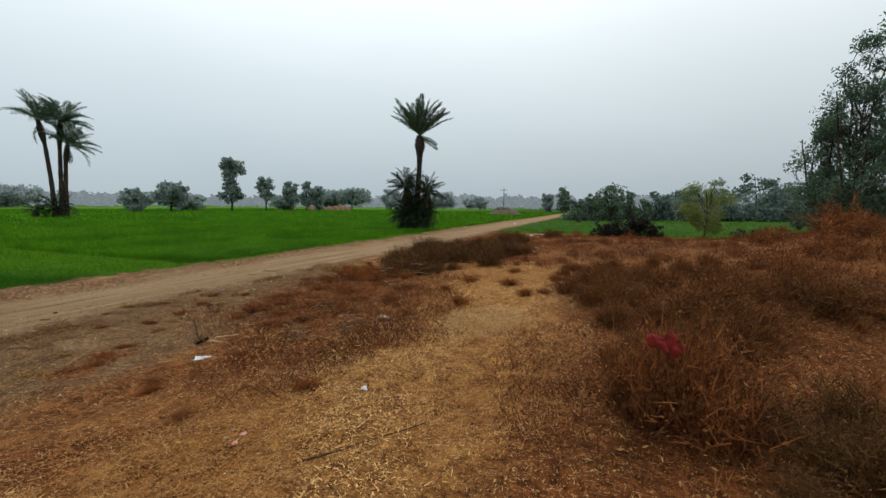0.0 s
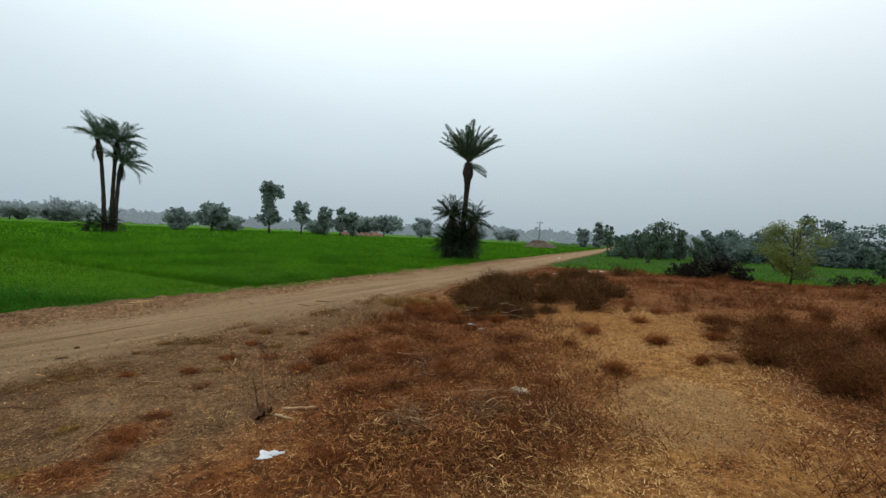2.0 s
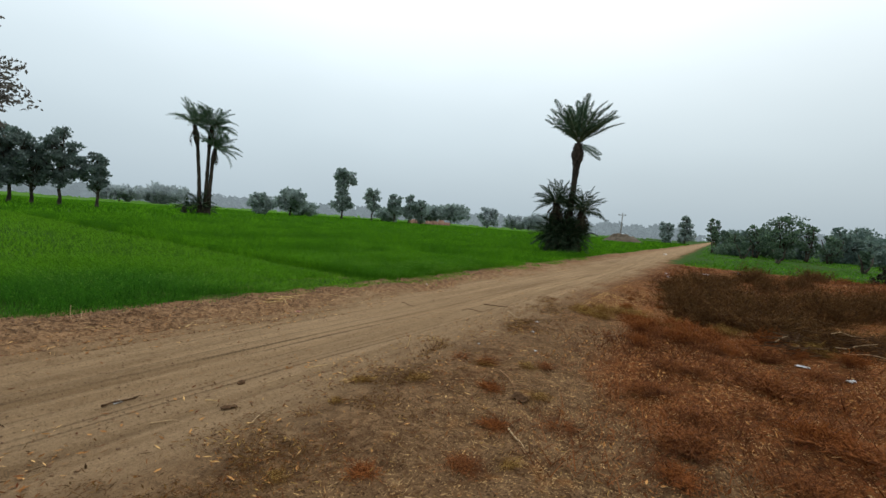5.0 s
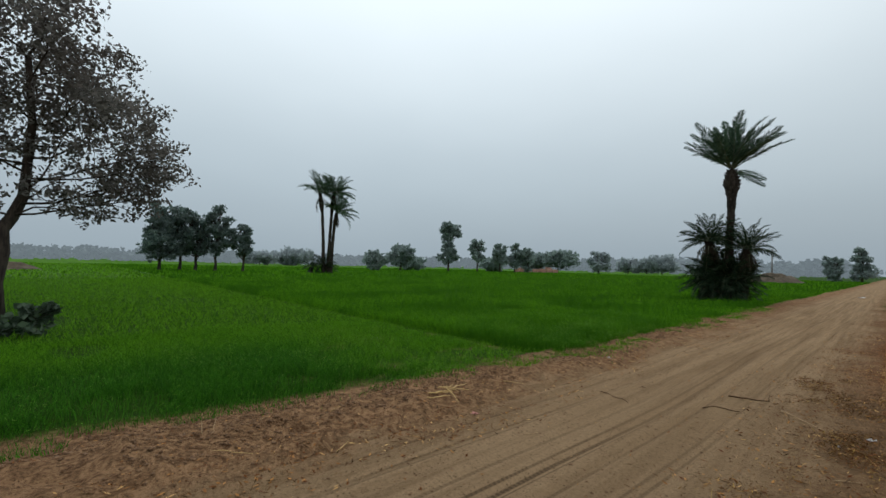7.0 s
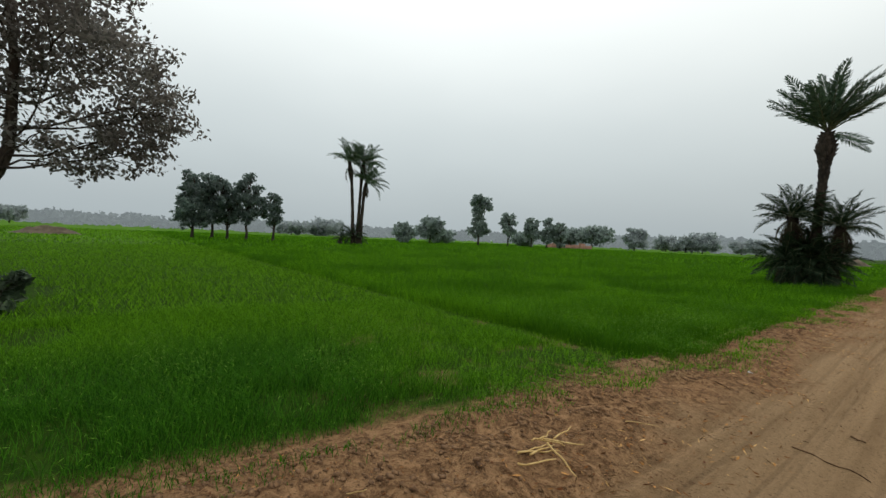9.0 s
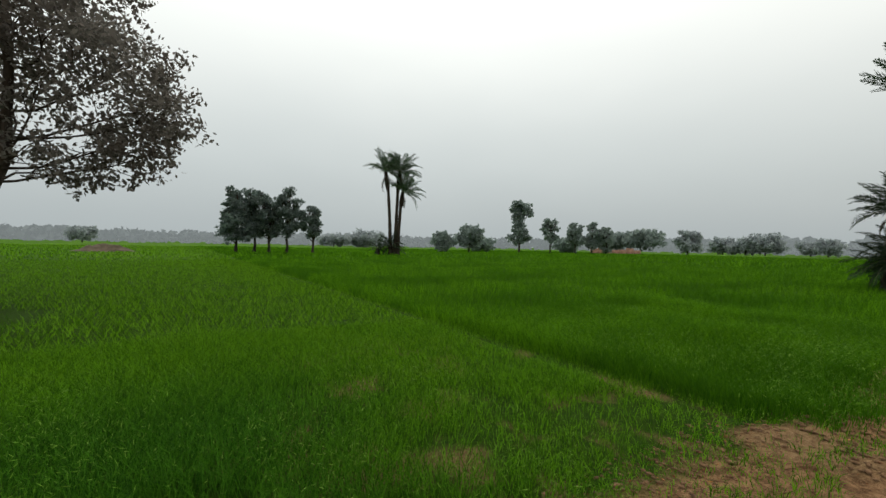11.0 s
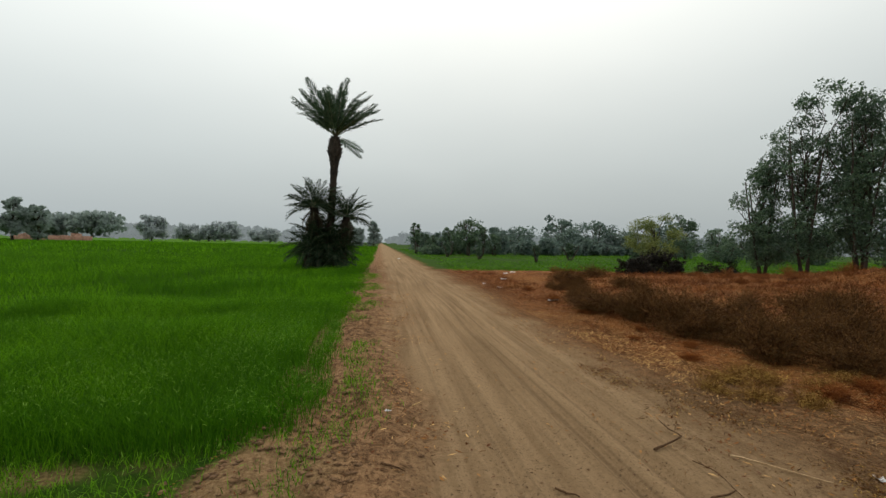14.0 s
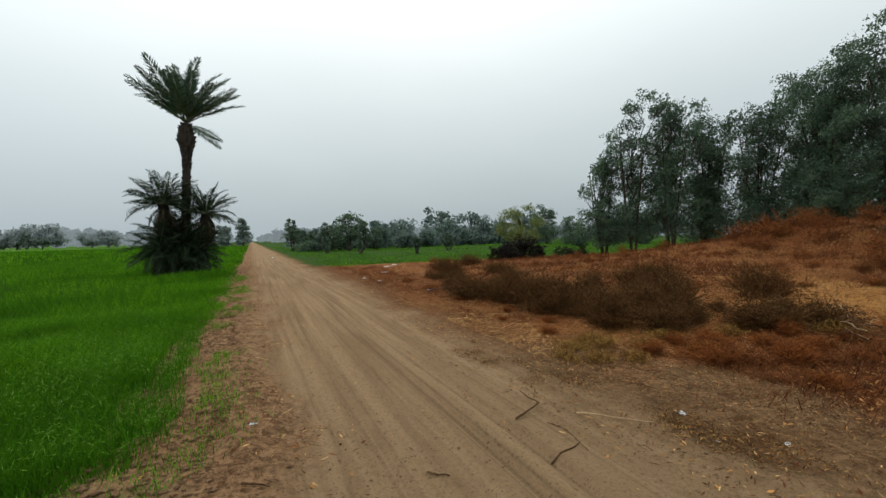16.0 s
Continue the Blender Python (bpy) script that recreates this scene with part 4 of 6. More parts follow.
def bushes():
    rng = np.random.default_rng(90)
    spine = [(-6.0, 18.6), (-6.3, 16.0), (-6.4, 14.0), (-6.4, 12.3), (-6.0, 11.0), (-5.3, 10.0), (-4.5, 9.3)]
    for i in range(46):
        t = (i + 0.5) / 46 * 5.99
        k = int(t)
        x = spine[k][0] + (spine[k + 1][0] - spine[k][0]) * (t - k) + rng.normal(0, 0.28)
        y = spine[k][1] + (spine[k + 1][1] - spine[k][1]) * (t - k) + rng.normal(0, 0.3)
        body = (0.5 + 0.5 * (t < 4.6)) * 0.42 + 0.58 * math.sin(math.pi * min(max((t - 0.2) / 5.6, 0), 1)) ** 0.7
        put_bush(BUSH[i % 4], "dry_bush", "dark brown leafless bush of fine tangled twigs", x, y, body * rng.uniform(0.6, 1.15), rng.uniform(0.62, 1.1), "dry bushes beside the track")
    for i, (x, y) in enumerate([(-5.2, 11.3), (-4.6, 11.6), (-4.1, 11.9), (-3.6, 12.2), (-5.4, 9.4), (-4.9, 9.0), (-4.6, 11.0), (-3.9, 12.6), (-3.3, 12.6), (-4.6, 13.0), (-5.0, 15.4), (-4.2, 17.4), (-5.2, 18.6), (-3.7, 10.3), (-4.9, 20.0), (-3.4, 20.6)]):
        put_bush(BUSH[i % 4], "dry_bush", "dark brown leafless bush of fine tangled twigs", x, y, rng.uniform(0.65, 0.95), rng.uniform(0.7, 1.0), "dry bushes beside the track")
    for i, (x, y, s) in enumerate([(-7.1, 9.6, 0.5), (-6.8, 9.2, 0.65), (-6.4, 9.4, 0.6), (-6.1, 9.0, 0.6), (-5.7, 8.7, 0.6), (-6.4, 8.6, 0.6), (-5.9, 8.3, 0.5), (-5.3, 8.6, 0.5), (-6.8, 8.2, 0.45), (-7.0, 12.6, 0.4), (-7.1, 14.2, 0.4), (-7.0, 16.0, 0.5), (-6.9, 18.0, 0.5), (-6.9, 11.6, 0.4), (-5.5, 6.2, 0.5), (-4.6, 5.7, 0.45), (-3.6, 4.7, 0.35), (-4.6, 3.9, 0.35), (-3.3, 3.4, 0.3), (-2.6, 7.6, 0.42), (-1.9, 8.2, 0.4), (-3.0, 6.2, 0.4), (-2.2, 6.9, 0.35), (-1.6, 7.3, 0.4), (-2.8, 9.0, 0.45), (-1.8, 9.6, 0.4), (-3.4, 8.0, 0.4), (-6.9, 9.0, 0.55), (-6.2, 8.7, 0.6), (-5.5, 9.1, 0.6), (-6.6, 9.7, 0.5), (-4.9, 8.4, 0.5), (-7.4, 11.0, 0.35), (-7.5, 12.0, 0.3)]):
        put_bush(ORANGE[i % 2], "orange_weed", "low rusty-orange dry weed beside the bushes", x, y, s, rng.uniform(0.6, 1.0), "rusty weed bushes")
    for i, (x, y, s) in enumerate([(-0.72, 4.2, 0.7), (-0.45, 4.5, 0.9), (-0.15, 5.0, 1.1), (-0.1, 5.8, 1.2), (-0.75, 5.0, 0.7), (-1.05, 4.5, 0.4), (0.2, 6.6, 1.1), (-0.6, 5.9, 0.8), (-0.3, 7.6, 0.9), (-0.9, 7.8, 0.6), (0.4, 8.2, 0.9), (-0.5, 8.8, 0.7), (0.2, 9.4, 0.8), (0.9, 8.9, 0.9), (0.8, 10.2, 0.8), (-0.2, 10.3, 0.6), (1.2, 6.5, 1.1),
                                   (2.2, 6.0, 1.2), (1.2, 7.5, 1.1), (2.6, 7.4, 1.3), (1.9, 6.8, 1.2), (0.6, 7.2, 0.9), (-0.9, 6.8, 0.6), (-1.6, 7.2, 0.6), (-1.4, 8.0, 0.7), (-1.1, 7.3, 0.7), (-1.3, 8.8, 0.7), (-1.7, 9.4, 0.6), (-1.0, 9.4, 0.7), (-1.25, 6.4, 0.6), (-1.8, 8.6, 0.5), (-1.0, 5.7, 0.55), (-0.9, 8.4, 0.7), (2.2, 4.6, 1.2), (1.7, 3.6, 1.1), (-0.3, 4.1, 0.8), (-0.7, 6.5, 0.7), (0.1, 5.4, 0.9),
                                   (-5.2, 5.0, 0.6), (-4.2, 6.4, 0.6), (-6.2, 5.7, 0.7), (-4.4, 7.4, 0.8), (-5.6, 7.2, 0.8), (-3.62, 5.79, 0.3), (-3.6, 7.28, 0.35), (-6.6, 8.9, 0.6), (-6.1, 8.4, 0.6), (-5.6, 8.3, 0.6), (-6.9, 8.5, 0.4), (-5.2, 7.9, 0.5), (-6.2, 7.4, 0.4)]):
        put_bush(DUSK[i % 3] if x > -2 else WEED[i % 4], "rust_bush", "low dark rust-brown dry weed bush" if x > -2 else "low rust-brown dry weed bush", x, y, s, rng.uniform(0.6, 1.1) * (1.0 if x > -2 else 0.6), "rusty weed bushes")
    for i, (x, y, s) in enumerate([(-0.3, 3.6, 0.55), (-0.05, 3.15, 0.5), (0.2, 3.8, 0.6), (0.45, 3.3, 0.6), (-0.35, 2.8, 0.35), (0.1, 2.6, 0.4), (0.5, 2.9, 0.5), (0.9, 3.7, 0.6)]):
        put_bush(BUSH[i % 4], "dry_bush", "olive-brown dry bush of fine tangled twigs", x, y, s, rng.uniform(0.9, 1.15), "dry bushes beside the red cloth")
    for i, (x, y, s, tall) in enumerate([(-0.78, 3.42, 0.5, 1.9), (-0.62, 3.6, 0.5, 1.7), (-0.5, 3.35, 0.45, 1.6), (-0.9, 3.75, 0.5, 1.2), (-0.55, 3.9, 0.6, 1.3)]):
        put_bush((WEED[i % 4], DUSK[i % 3])[i % 2], "rust_bush", "tall rust-brown dry bush under a red cloth", x, y, s * 1.45, tall * 1.1, "dry bushes beside the red cloth")
    mats = [(-6.15, 3.54, 0.4), (-6.3, 3.85, 0.3), (-5.9, 3.3, 0.35), (-5.85, 3.05, 0.35), (-4.66, 3.06, 0.35), (-4.85, 3.2, 0.3), (-3.79, 2.7, 0.3), (-8.19, 6.32, 0.3), (-7.62, 5.86, 0.3), (-7.9, 6.33, 0.4), (-7.42, 6.63, 0.35), (-6.91, 5.51, 0.4), (-7.29, 5.25, 0.3), (-6.5, 6.6, 0.6), (-6.1, 6.2, 0.6),
            (-5.7, 6.6, 0.6), (-5.3, 6.1, 0.6), (-4.9, 6.6, 0.6), (-6.4, 7.4, 0.6), (-5.9, 7.8, 0.6), (-6.2, 5.3, 0.4), (-5.6, 5.6, 0.5), (-4.9, 5.2, 0.5), (-4.4, 5.6, 0.5), (-4.7, 4.7, 0.4), (-3.9, 5.1, 0.4), (-3.6, 4.5, 0.4), (-3.9, 3.9, 0.4), (-4.5, 3.9, 0.4), (-3.1, 6.4, 0.3), (-1.96, 7.13, 0.4), (-6.7, 4.5, 0.3), (-7.6, 4.3, 0.3), (-7.2, 4.7, 0.3)]
    for i, (x, y, s) in enumerate(mats):
        put_bush((ORANGE[i % 2], WEED[i % 4], WEED[1], TUFT[i % 4])[i % 4], "rust_weed", "flat mat of rusty dry weed on dusty soil", x, y, s, rng.uniform(0.3, 0.5), "flat rusty weeds")
    for i in range(75):
        x, y = rng.uniform(1.0, 10), rng.uniform(6, 18)
        if y < 6.5 + 0.62 * (x + 11.1):
            put_bush(TUFT[i % 4], "rust_bush", "low rust-brown dry weed bush", x, y, rng.uniform(0.5, 1.2), rng.uniform(0.6, 1.2), "rusty weed bushes")
    for i in range(22):
        x, y = rng.uniform(3.6, 7.0), rng.uniform(9.5, 16.5)
        if y < 6.5 + 0.56 * (x + 11.1):
            put_bush(TUFT[i % 4], "rust_bush", "tall rust-brown dry weed bush on the mound", x, y, rng.uniform(1.1, 1.7), rng.uniform(0.9, 1.3), "rusty weed bushes")
    for i in range(80):
        x, y = rng.uniform(-3.5, 6), rng.uniform(9.5, 23)
        put_bush(TUFT[i % 4], "rust_bush", "small rust-brown dry weed tuft", x, y, rng.uniform(0.2, 0.5), rng.uniform(0.7, 1.2), "rusty weed bushes")
    for i in range(26):
        x, y = rng.uniform(-3, 8), rng.uniform(15, 26)
        put_bush(TUFT[i % 4], "rust_bush", "low rust-brown dry weed bush", x, y, rng.uniform(0.4, 0.9), rng.uniform(0.7, 1.2), "rusty weed bushes")
    for i, (x, y, s) in enumerate([(-8.0, 10.0, 0.45), (-7.7, 10.2, 0.5), (-7.8, 9.7, 0.5), (-7.4, 10.0, 0.5), (-7.2, 10.4, 0.5), (-7.5, 9.5, 0.5), (-7.0, 9.8, 0.5), (-6.6, 9.3, 0.45), (-6.5, 9.9, 0.4), (-5.9, 9.5, 0.45), (-5.1, 8.8, 0.5), (-5.0, 9.3, 0.5), (0.3, 2.6, 1.0), (-8.5, 5.2, 0.26), (-8.35, 4.8, 0.2), (-7.9, 6.3, 0.3), (-7.55, 6.5, 0.25), (-8.2, 5.6, 0.24), (-7.2, 5.9, 0.25), (-7.0, 4.9, 0.2), (-6.6, 3.4, 0.22), (-6.1, 2.9, 0.25), (-7.9, 4.0, 0.2)]):
        put_bush(OLIVE[i % 2], "olive_bush", "yellow-brown dry bush with small seed heads", x, y, s, 0.75 if s > 0.35 else 0.4, "olive dry bushes")


bushes()


# ---- trees ----
def crown_points(blobs, density, rng):
    """Leaf places: every clump of the crown is made of many small ragged tufts."""
    pts = []
    for x, y, z, r in blobs:
        tufts = 26
        c = unit(tufts, rng) * (r * rng.uniform(0.2, 1.0, tufts) ** 0.7)[:, None] * [1, 1, 0.85]
        size = r * rng.uniform(0.25, 0.5, tufts)
        n = max(3, int(density * r * r / tufts))
        for k in range(tufts):
            d = unit(n, rng) * (size[k] * rng.uniform(0.1, 1.0, n) ** 0.55)[:, None]
            pts.append(np.array([x, y, z]) + c[k] + d * [1, 1, 0.75])
    return np.concatenate(pts)


def tree(name, label, category, where, blobs, stem, radius, mats, density, leaf, seed, droop=0.2, slim=0.45, group="", twig=0.02, stems=1, thick=0.45, apart=False, rise=(0.45, 0.75)):
    """A trunk along the stem's points, limbs to every clump of the crown, and a crown of single leaves."""
    rng = np.random.default_rng(seed)
    ob = thing(name, where, label, category, group)
    stem = np.asarray(stem, float)
    for k in range(stems):
        line = stem.copy()
        if stems > 1:
            a = k * 2 * math.pi / stems + seed
            grow = (line[:, 2:3] / line[-1, 2])
            line[:, :2] += np.array([[math.cos(a), math.sin(a)]]) * (0.12 + grow * 0.75)
        fine = np.stack([np.interp(np.linspace(0, 1, 9), np.linspace(0, 1, len(line)), line[:, c]) for c in range(3)], 1)
        fine += rng.normal(0, 0.04 * radius / 0.15, fine.shape) * (np.linspace(0, 1, 9)[:, None] > 0)
        rad = radius * np.linspace(1.0, 0.35, 9)
        rad[0] *= 1.35
        part("trunk", Soup().add(*tube(fine, rad, 8)).mesh("trunk", mats[0], True), ob)
    limb = Soup()
    for x, y, z, r in blobs:
        h = np.clip(z * rng.uniform(*rise), stem[0, 2] + 0.2, stem[-1, 2])
        root = np.array([np.interp(h, stem[:, 2], stem[:, c]) for c in range(3)])
        line = bend(root, (x, y, z), 6, 0.07, rng)
        limb.add(*tube(line, np.linspace(radius * thick, twig, 6), 5))
        for q in range(4):
            end = np.array([x, y, z]) + unit(1, rng)[0] * r * 0.8
            limb.add(*tube(bend(line[3 + q % 3], end, 4, 0.08, rng), np.linspace(twig * 1.2, twig * 0.3, 4), 4))
        if apart:
            part("limb", limb.mesh("limb", mats[0], True), ob)
            limb = Soup()
    if not apart:
        part("branchwork", limb.mesh("branchwork", mats[0], True), ob)
    pts = crown_points(blobs, density, rng)
    part("crown", Soup().add(*leaf_faces(pts, leaf, rng, droop, slim)).mesh("crown", mats[1]), ob)
    return ob


def round_blobs(h0, h1, wide, n, seed, top=1.0):
    """Clumps spread unevenly through an egg-shaped crown."""
    rng = np.random.default_rng(seed)
    out = []
    for i in range(n):
        t = np.clip((i + 0.5) / n + rng.normal(0, 0.06), 0, 1)
        z = h0 + (h1 - h0) * t
        w = wide * (0.35 + 0.65 * math.sin(math.pi * (0.22 + 0.66 * t))) * (top if t > 0.6 else 1) * rng.uniform(0.75, 1.2)
        a = i * 2.4 + rng.uniform(-0.7, 0.7)
        q = rng.uniform(0.3, 0.85) * w
        out.append((math.cos(a) * q, math.sin(a) * q, z, max(0.26 * wide, w * rng.uniform(0.32, 0.58))))
    return out


# the large tree at the field's edge
CROWN = [(0, 3.2, 4.7, 1.15), (0.6, 3.8, 4.4, 0.75), (-0.6, 2.6, 5.6, 1.35), (0.2, 2.2, 3.6, 0.95), (0.9, 3.1, 3.4, 0.7), (0.3, 1.6, 3.0, 0.6), (0, 0.6, 6.5, 1.7), (1, -1, 6.5, 1.7), (-1, 1.5, 7.6, 1.5), (0.4, 1.2, 4.8, 1.1),
         (0, -2.5, 6.0, 1.6), (1.4, -3.2, 4.9, 1.25), (0, -1.2, 8.2, 1.5), (-1.5, -0.5, 5.3, 1.25), (1.2, 1.6, 5.8, 1.15), (0.2, -0.9, 3.2, 0.75), (0, -1.6, 3.5, 0.85), (0.2, -2.4, 4.2, 1.0), (0.3, 0.9, 3.5, 0.6), (0, 2.9, 4.0, 0.9), (-0.3, 0.6, 9.0, 1.2), (1.3, 0.4, 7.9, 1.2), (-1.6, 2.9, 6.6, 1.0), (0, -0.9, 2.75, 0.5), (0.1, -0.3, 2.7, 0.4)]
tree("field_tree", "large spreading tree with thin dusty brown-green leaves in the wheat", "tree", (-22.2, 2.05, -0.05), [(x, y * 0.84, z * 0.9, r * 0.96) for x, y, z, r in CROWN],
     [(0, 0, 0), (0.02, 0.02, 1.1), (0, 0.08, 1.9), (0, 0.24, 2.4), (0, 0.46, 3.0), (0, 0.52, 4.2), (0, 0.3, 6.3)], 0.185, (BARK, TREE_LEAF), 900, 0.13, 101, 0.3, 0.5, thick=0.16, twig=0.01, apart=True, rise=(0.68, 0.92))


def euc(x, y, h, seed, wide=2.0):
    z = float(height(x, y))
    rng = np.random.default_rng(seed)
    blobs = []
    for k in range(4):
        a, q = k * 1.7 + seed, wide * rng.uniform(0.25, 0.62)
        top = h * rng.uniform(0.8, 1.0) if k else h
        for j in range(8):
            t = j / 7
            w = q * (0.55 + 0.45 * t) + rng.normal(0, 0.4)
            b = a + rng.normal(0, 0.35)
            blobs.append((math.cos(b) * w, math.sin(b) * w, h * 0.16 + (top - 0.5 - h * 0.16) * t, wide * rng.uniform(0.32, 0.5) * (1.05 - 0.36 * t)))
    for k in range(7):
        a, q, t = rng.uniform(0, 6.28), wide * rng.uniform(0.1, 0.85), rng.uniform(0, 1)
        blobs.append((math.cos(a) * q * (1 - 0.35 * t), math.sin(a) * q * (1 - 0.35 * t), h * (0.14 + 0.66 * t), wide * rng.uniform(0.28, 0.46)))
    tree("roadside_tree", "tall slender-leaved tree with several stems beyond the mound", "tree", (x, y, z - 0.05, 0, 0, seed * 40), blobs,
         [(0, 0, 0), (0.1, 0, h * 0.25), (0.1, 0.1, h * 0.5), (0.05, 0.1, h * 0.72)], 0.06, (BARK, EUC_LEAF), 900, 0.145, seed, 0.7, 0.36, "row of tall trees", 0.01, 4, apart=True)


for i, (x, y, h, w) in enumerate([(8.05, 24.7, 6.7, 1.5), (8.4, 22.9, 8.8, 1.9), (9.2, 21.2, 9.2, 2.1), (12.4, 21.4, 8.4, 2.4), (12.4, 18.8, 8.2, 2.4), (12.2, 16.0, 8.2, 2.3), (11.4, 13.4, 9.0, 2.4), (15.6, 17.0, 9.8, 2.8), (15.0, 11.8, 10.0, 2.8)]):
    euc(x, y, h, 110 + i, w)

# trees over the wheat, at some distance
FIELD_TREES = [(-66.3, 11.2, 8.4, 2.25, 0.14), (-66.8, 13.3, 8.2, 1.9, 0.2), (-66.8, 15.0, 7.3, 1.5, 0.26), (-65.4, 16.9, 8.7, 1.95, 0.22), (-64.8, 20.0, 6.4, 1.5, 0.3)]
for i, (x, y, h, w, low) in enumerate(FIELD_TREES):
    tree("grove_tree", "dark green tree with a clear stem at the field's far side", "tree", (x, y, 0), round_blobs(h * low + w * 0.3, h - w * 0.4, w, 26, 130 + i), [(0, 0, 0), (0.1, 0.1, h * 0.4), (0, 0.1, h * 0.85)], 0.17,
         (BARK, GROVE_LEAF), 520, 0.28, 130 + i, 0.2, 0.6, "grove of trees", 0.03)
FAR_TREES = [(-87.2, 53.9, 4.9, 2.2, 0.0), (-86.1, 60.8, 6.3, 3.2, 0.1), (-84.3, 85.1, 9.3, 2.7, 0.25), (-81.1, 90.6, 8.2, 2.6, 0.2), (-79.1, 94.7, 8.5, 2.4, 0.1), (-76.4, 96.8, 7.8, 1.8, 0.0),
             (-84.0, 124.1, 8.2, 6.6, 0.1), (-93.0, 122, 7.4, 6.0, 0.1), (-86, 156, 9.0, 4.4, 0.0), (-88.4, 188, 7.3, 6, 0.0), (-80, 186, 6.6, 5, 0.0), (-72.8, 183.5, 9.0, 6, 0.0), (-207.7, -24, 6.6, 5, 0.0), (-186, 75.2, 7.4, 7.5, 0.0), (-180, 60, 5.4, 6, 0.0),
             (-12.9, 126, 7.6, 2.0, 0.0), (-17.5, 128, 6.0, 2.0, 0.0), (-59.8, 200, 7.0, 4.5, 0.0), (-66, 205, 6.2, 4.0, 0.0), (-92, 100, 4.4, 4.0, 0.0), (-98, 72, 3.8, 4.0, 0.0)]
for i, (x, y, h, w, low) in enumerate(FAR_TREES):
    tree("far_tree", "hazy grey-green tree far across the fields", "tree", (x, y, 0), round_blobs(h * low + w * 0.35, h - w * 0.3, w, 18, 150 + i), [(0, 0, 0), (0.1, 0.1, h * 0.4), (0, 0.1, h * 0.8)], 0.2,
         (BARK, PALE_HAZE_LEAF if math.hypot(x, y) > 165 else FAR_HAZE_LEAF), 100 if w < 4.5 else 44, 0.64 if w < 4.5 else 0.84, 150 + i, 0.1, 0.7, "far trees", 0.05)
LATERAL = ((0, 14.0, 2.0), (1.9, 13.2, 1.8), (-1.2, 12.8, 1.8), (3.0, 11.4, 1.2), (0.4, 11.0, 1.8), (-0.4, 9.0, 1.6), (0.5, 7.6, 1.6), (-0.8, 6.4, 2.0), (1.0, 5.6, 1.9), (-2.4, 4.6, 1.4), (2.2, 4.4, 1.4), (0, 4.0, 1.9), (-1.4, 10.6, 1.0))
tree("far_tree", "tall hazy tree with a waisted two-tiered crown across the field", "tree", (-85.5, 75.5, 0), [(0.57 * a, 0.59 * a, z * 0.83, r * 0.83) for a, z, r in LATERAL], [(0, 0, 0), (0, 0, 3), (0, 0, 7), (0, 0, 10)], 0.26, (BARK, FAR_HAZE_LEAF), 330, 0.5, 149, 0.1, 0.7, "far trees", 0.05)
RIGHT_TREES = [(-6.4, 61.3, 4.2, 1.1, 0.6), (-4.7, 60, 2.9, 1.3, 0.0), (-2.6, 57, 3.6, 1.3, 0.5), (-0.6, 55.4, 4.8, 1.9, 0.5), (1.5, 57, 4.0, 1.4, 0.4), (3.4, 58, 3.0, 1.2, 0.2), (5.6, 64, 3.4, 1.8, 0.0), (9, 72, 3.0, 2.2, 0.0), (18, 90, 5.2, 4.0, 0.0), (19.8, 74.8, 6.3, 3.4, 0.0),
               (25, 82, 4.8, 3.2, 0.0), (30, 80.6, 6.3, 3.8, 0.0), (35, 80, 5.0, 3.6, 0.0), (33, 60.7, 7.2, 2.8, 0.0), (29.4, 50.6, 4.4, 2.2, 0.0), (11, 84, 4.6, 3.4, 0.0), (38, 70, 5.6, 3.8, 0.0), (36, 45, 5.4, 3.0, 0.0), (44, 58, 6.0, 4.0, 0.0), (-4.5, 76, 3.2, 2.0, 0.0), (26, 46, 2.6, 1.8, 0.0), (14, 66, 2.4, 2.0, 0.0),
               (2, 40, 1.5, 0.35, 0.5), (-2, 44, 1.3, 0.3, 0.5), (8, 46, 1.8, 0.5, 0.4), (-4, 50, 1.6, 0.4, 0.4), (14, 44, 2.0, 0.7, 0.2), (19, 50, 2.2, 1.2, 0.0)]
BELT = np.random.default_rng(178)
RIGHT_TREES += [(x + BELT.uniform(-0.6, 0.6), 62 + 0.35 * x + BELT.uniform(-3, 4), BELT.uniform(1.3, 2.9), BELT.uniform(0.9, 1.9), 0.0) for x in np.arange(-5, 40, 2.4)]
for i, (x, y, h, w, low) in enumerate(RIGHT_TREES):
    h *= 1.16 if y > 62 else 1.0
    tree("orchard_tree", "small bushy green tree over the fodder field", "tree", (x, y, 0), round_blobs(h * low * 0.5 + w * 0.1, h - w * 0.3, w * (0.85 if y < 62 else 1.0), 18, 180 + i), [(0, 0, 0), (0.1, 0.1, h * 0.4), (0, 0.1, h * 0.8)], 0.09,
         (BARK, ORCHARD_HAZE if y > 62 else ORCHARD_LEAF), 360 if y < 62 else 100 if w < 2.5 else 60, 0.22 if y < 62 else 0.36 if w < 2.5 else 0.48, 180 + i, 0.1, 0.6, "orchard trees", 0.02, 2)
tree("young_tree", "young yellow-green tree with feathery foliage at the waste ground's edge", "tree", (4.0, 27.5, 0), round_blobs(0.4, 3.1, 1.3, 14, 200), [(0, 0, 0), (0.1, 0, 1.2), (0, 0.1, 2.6)], 0.05, (BARK, YELLOW_LEAF), 4200, 0.085, 200, 0.3, 0.35, twig=0.01)
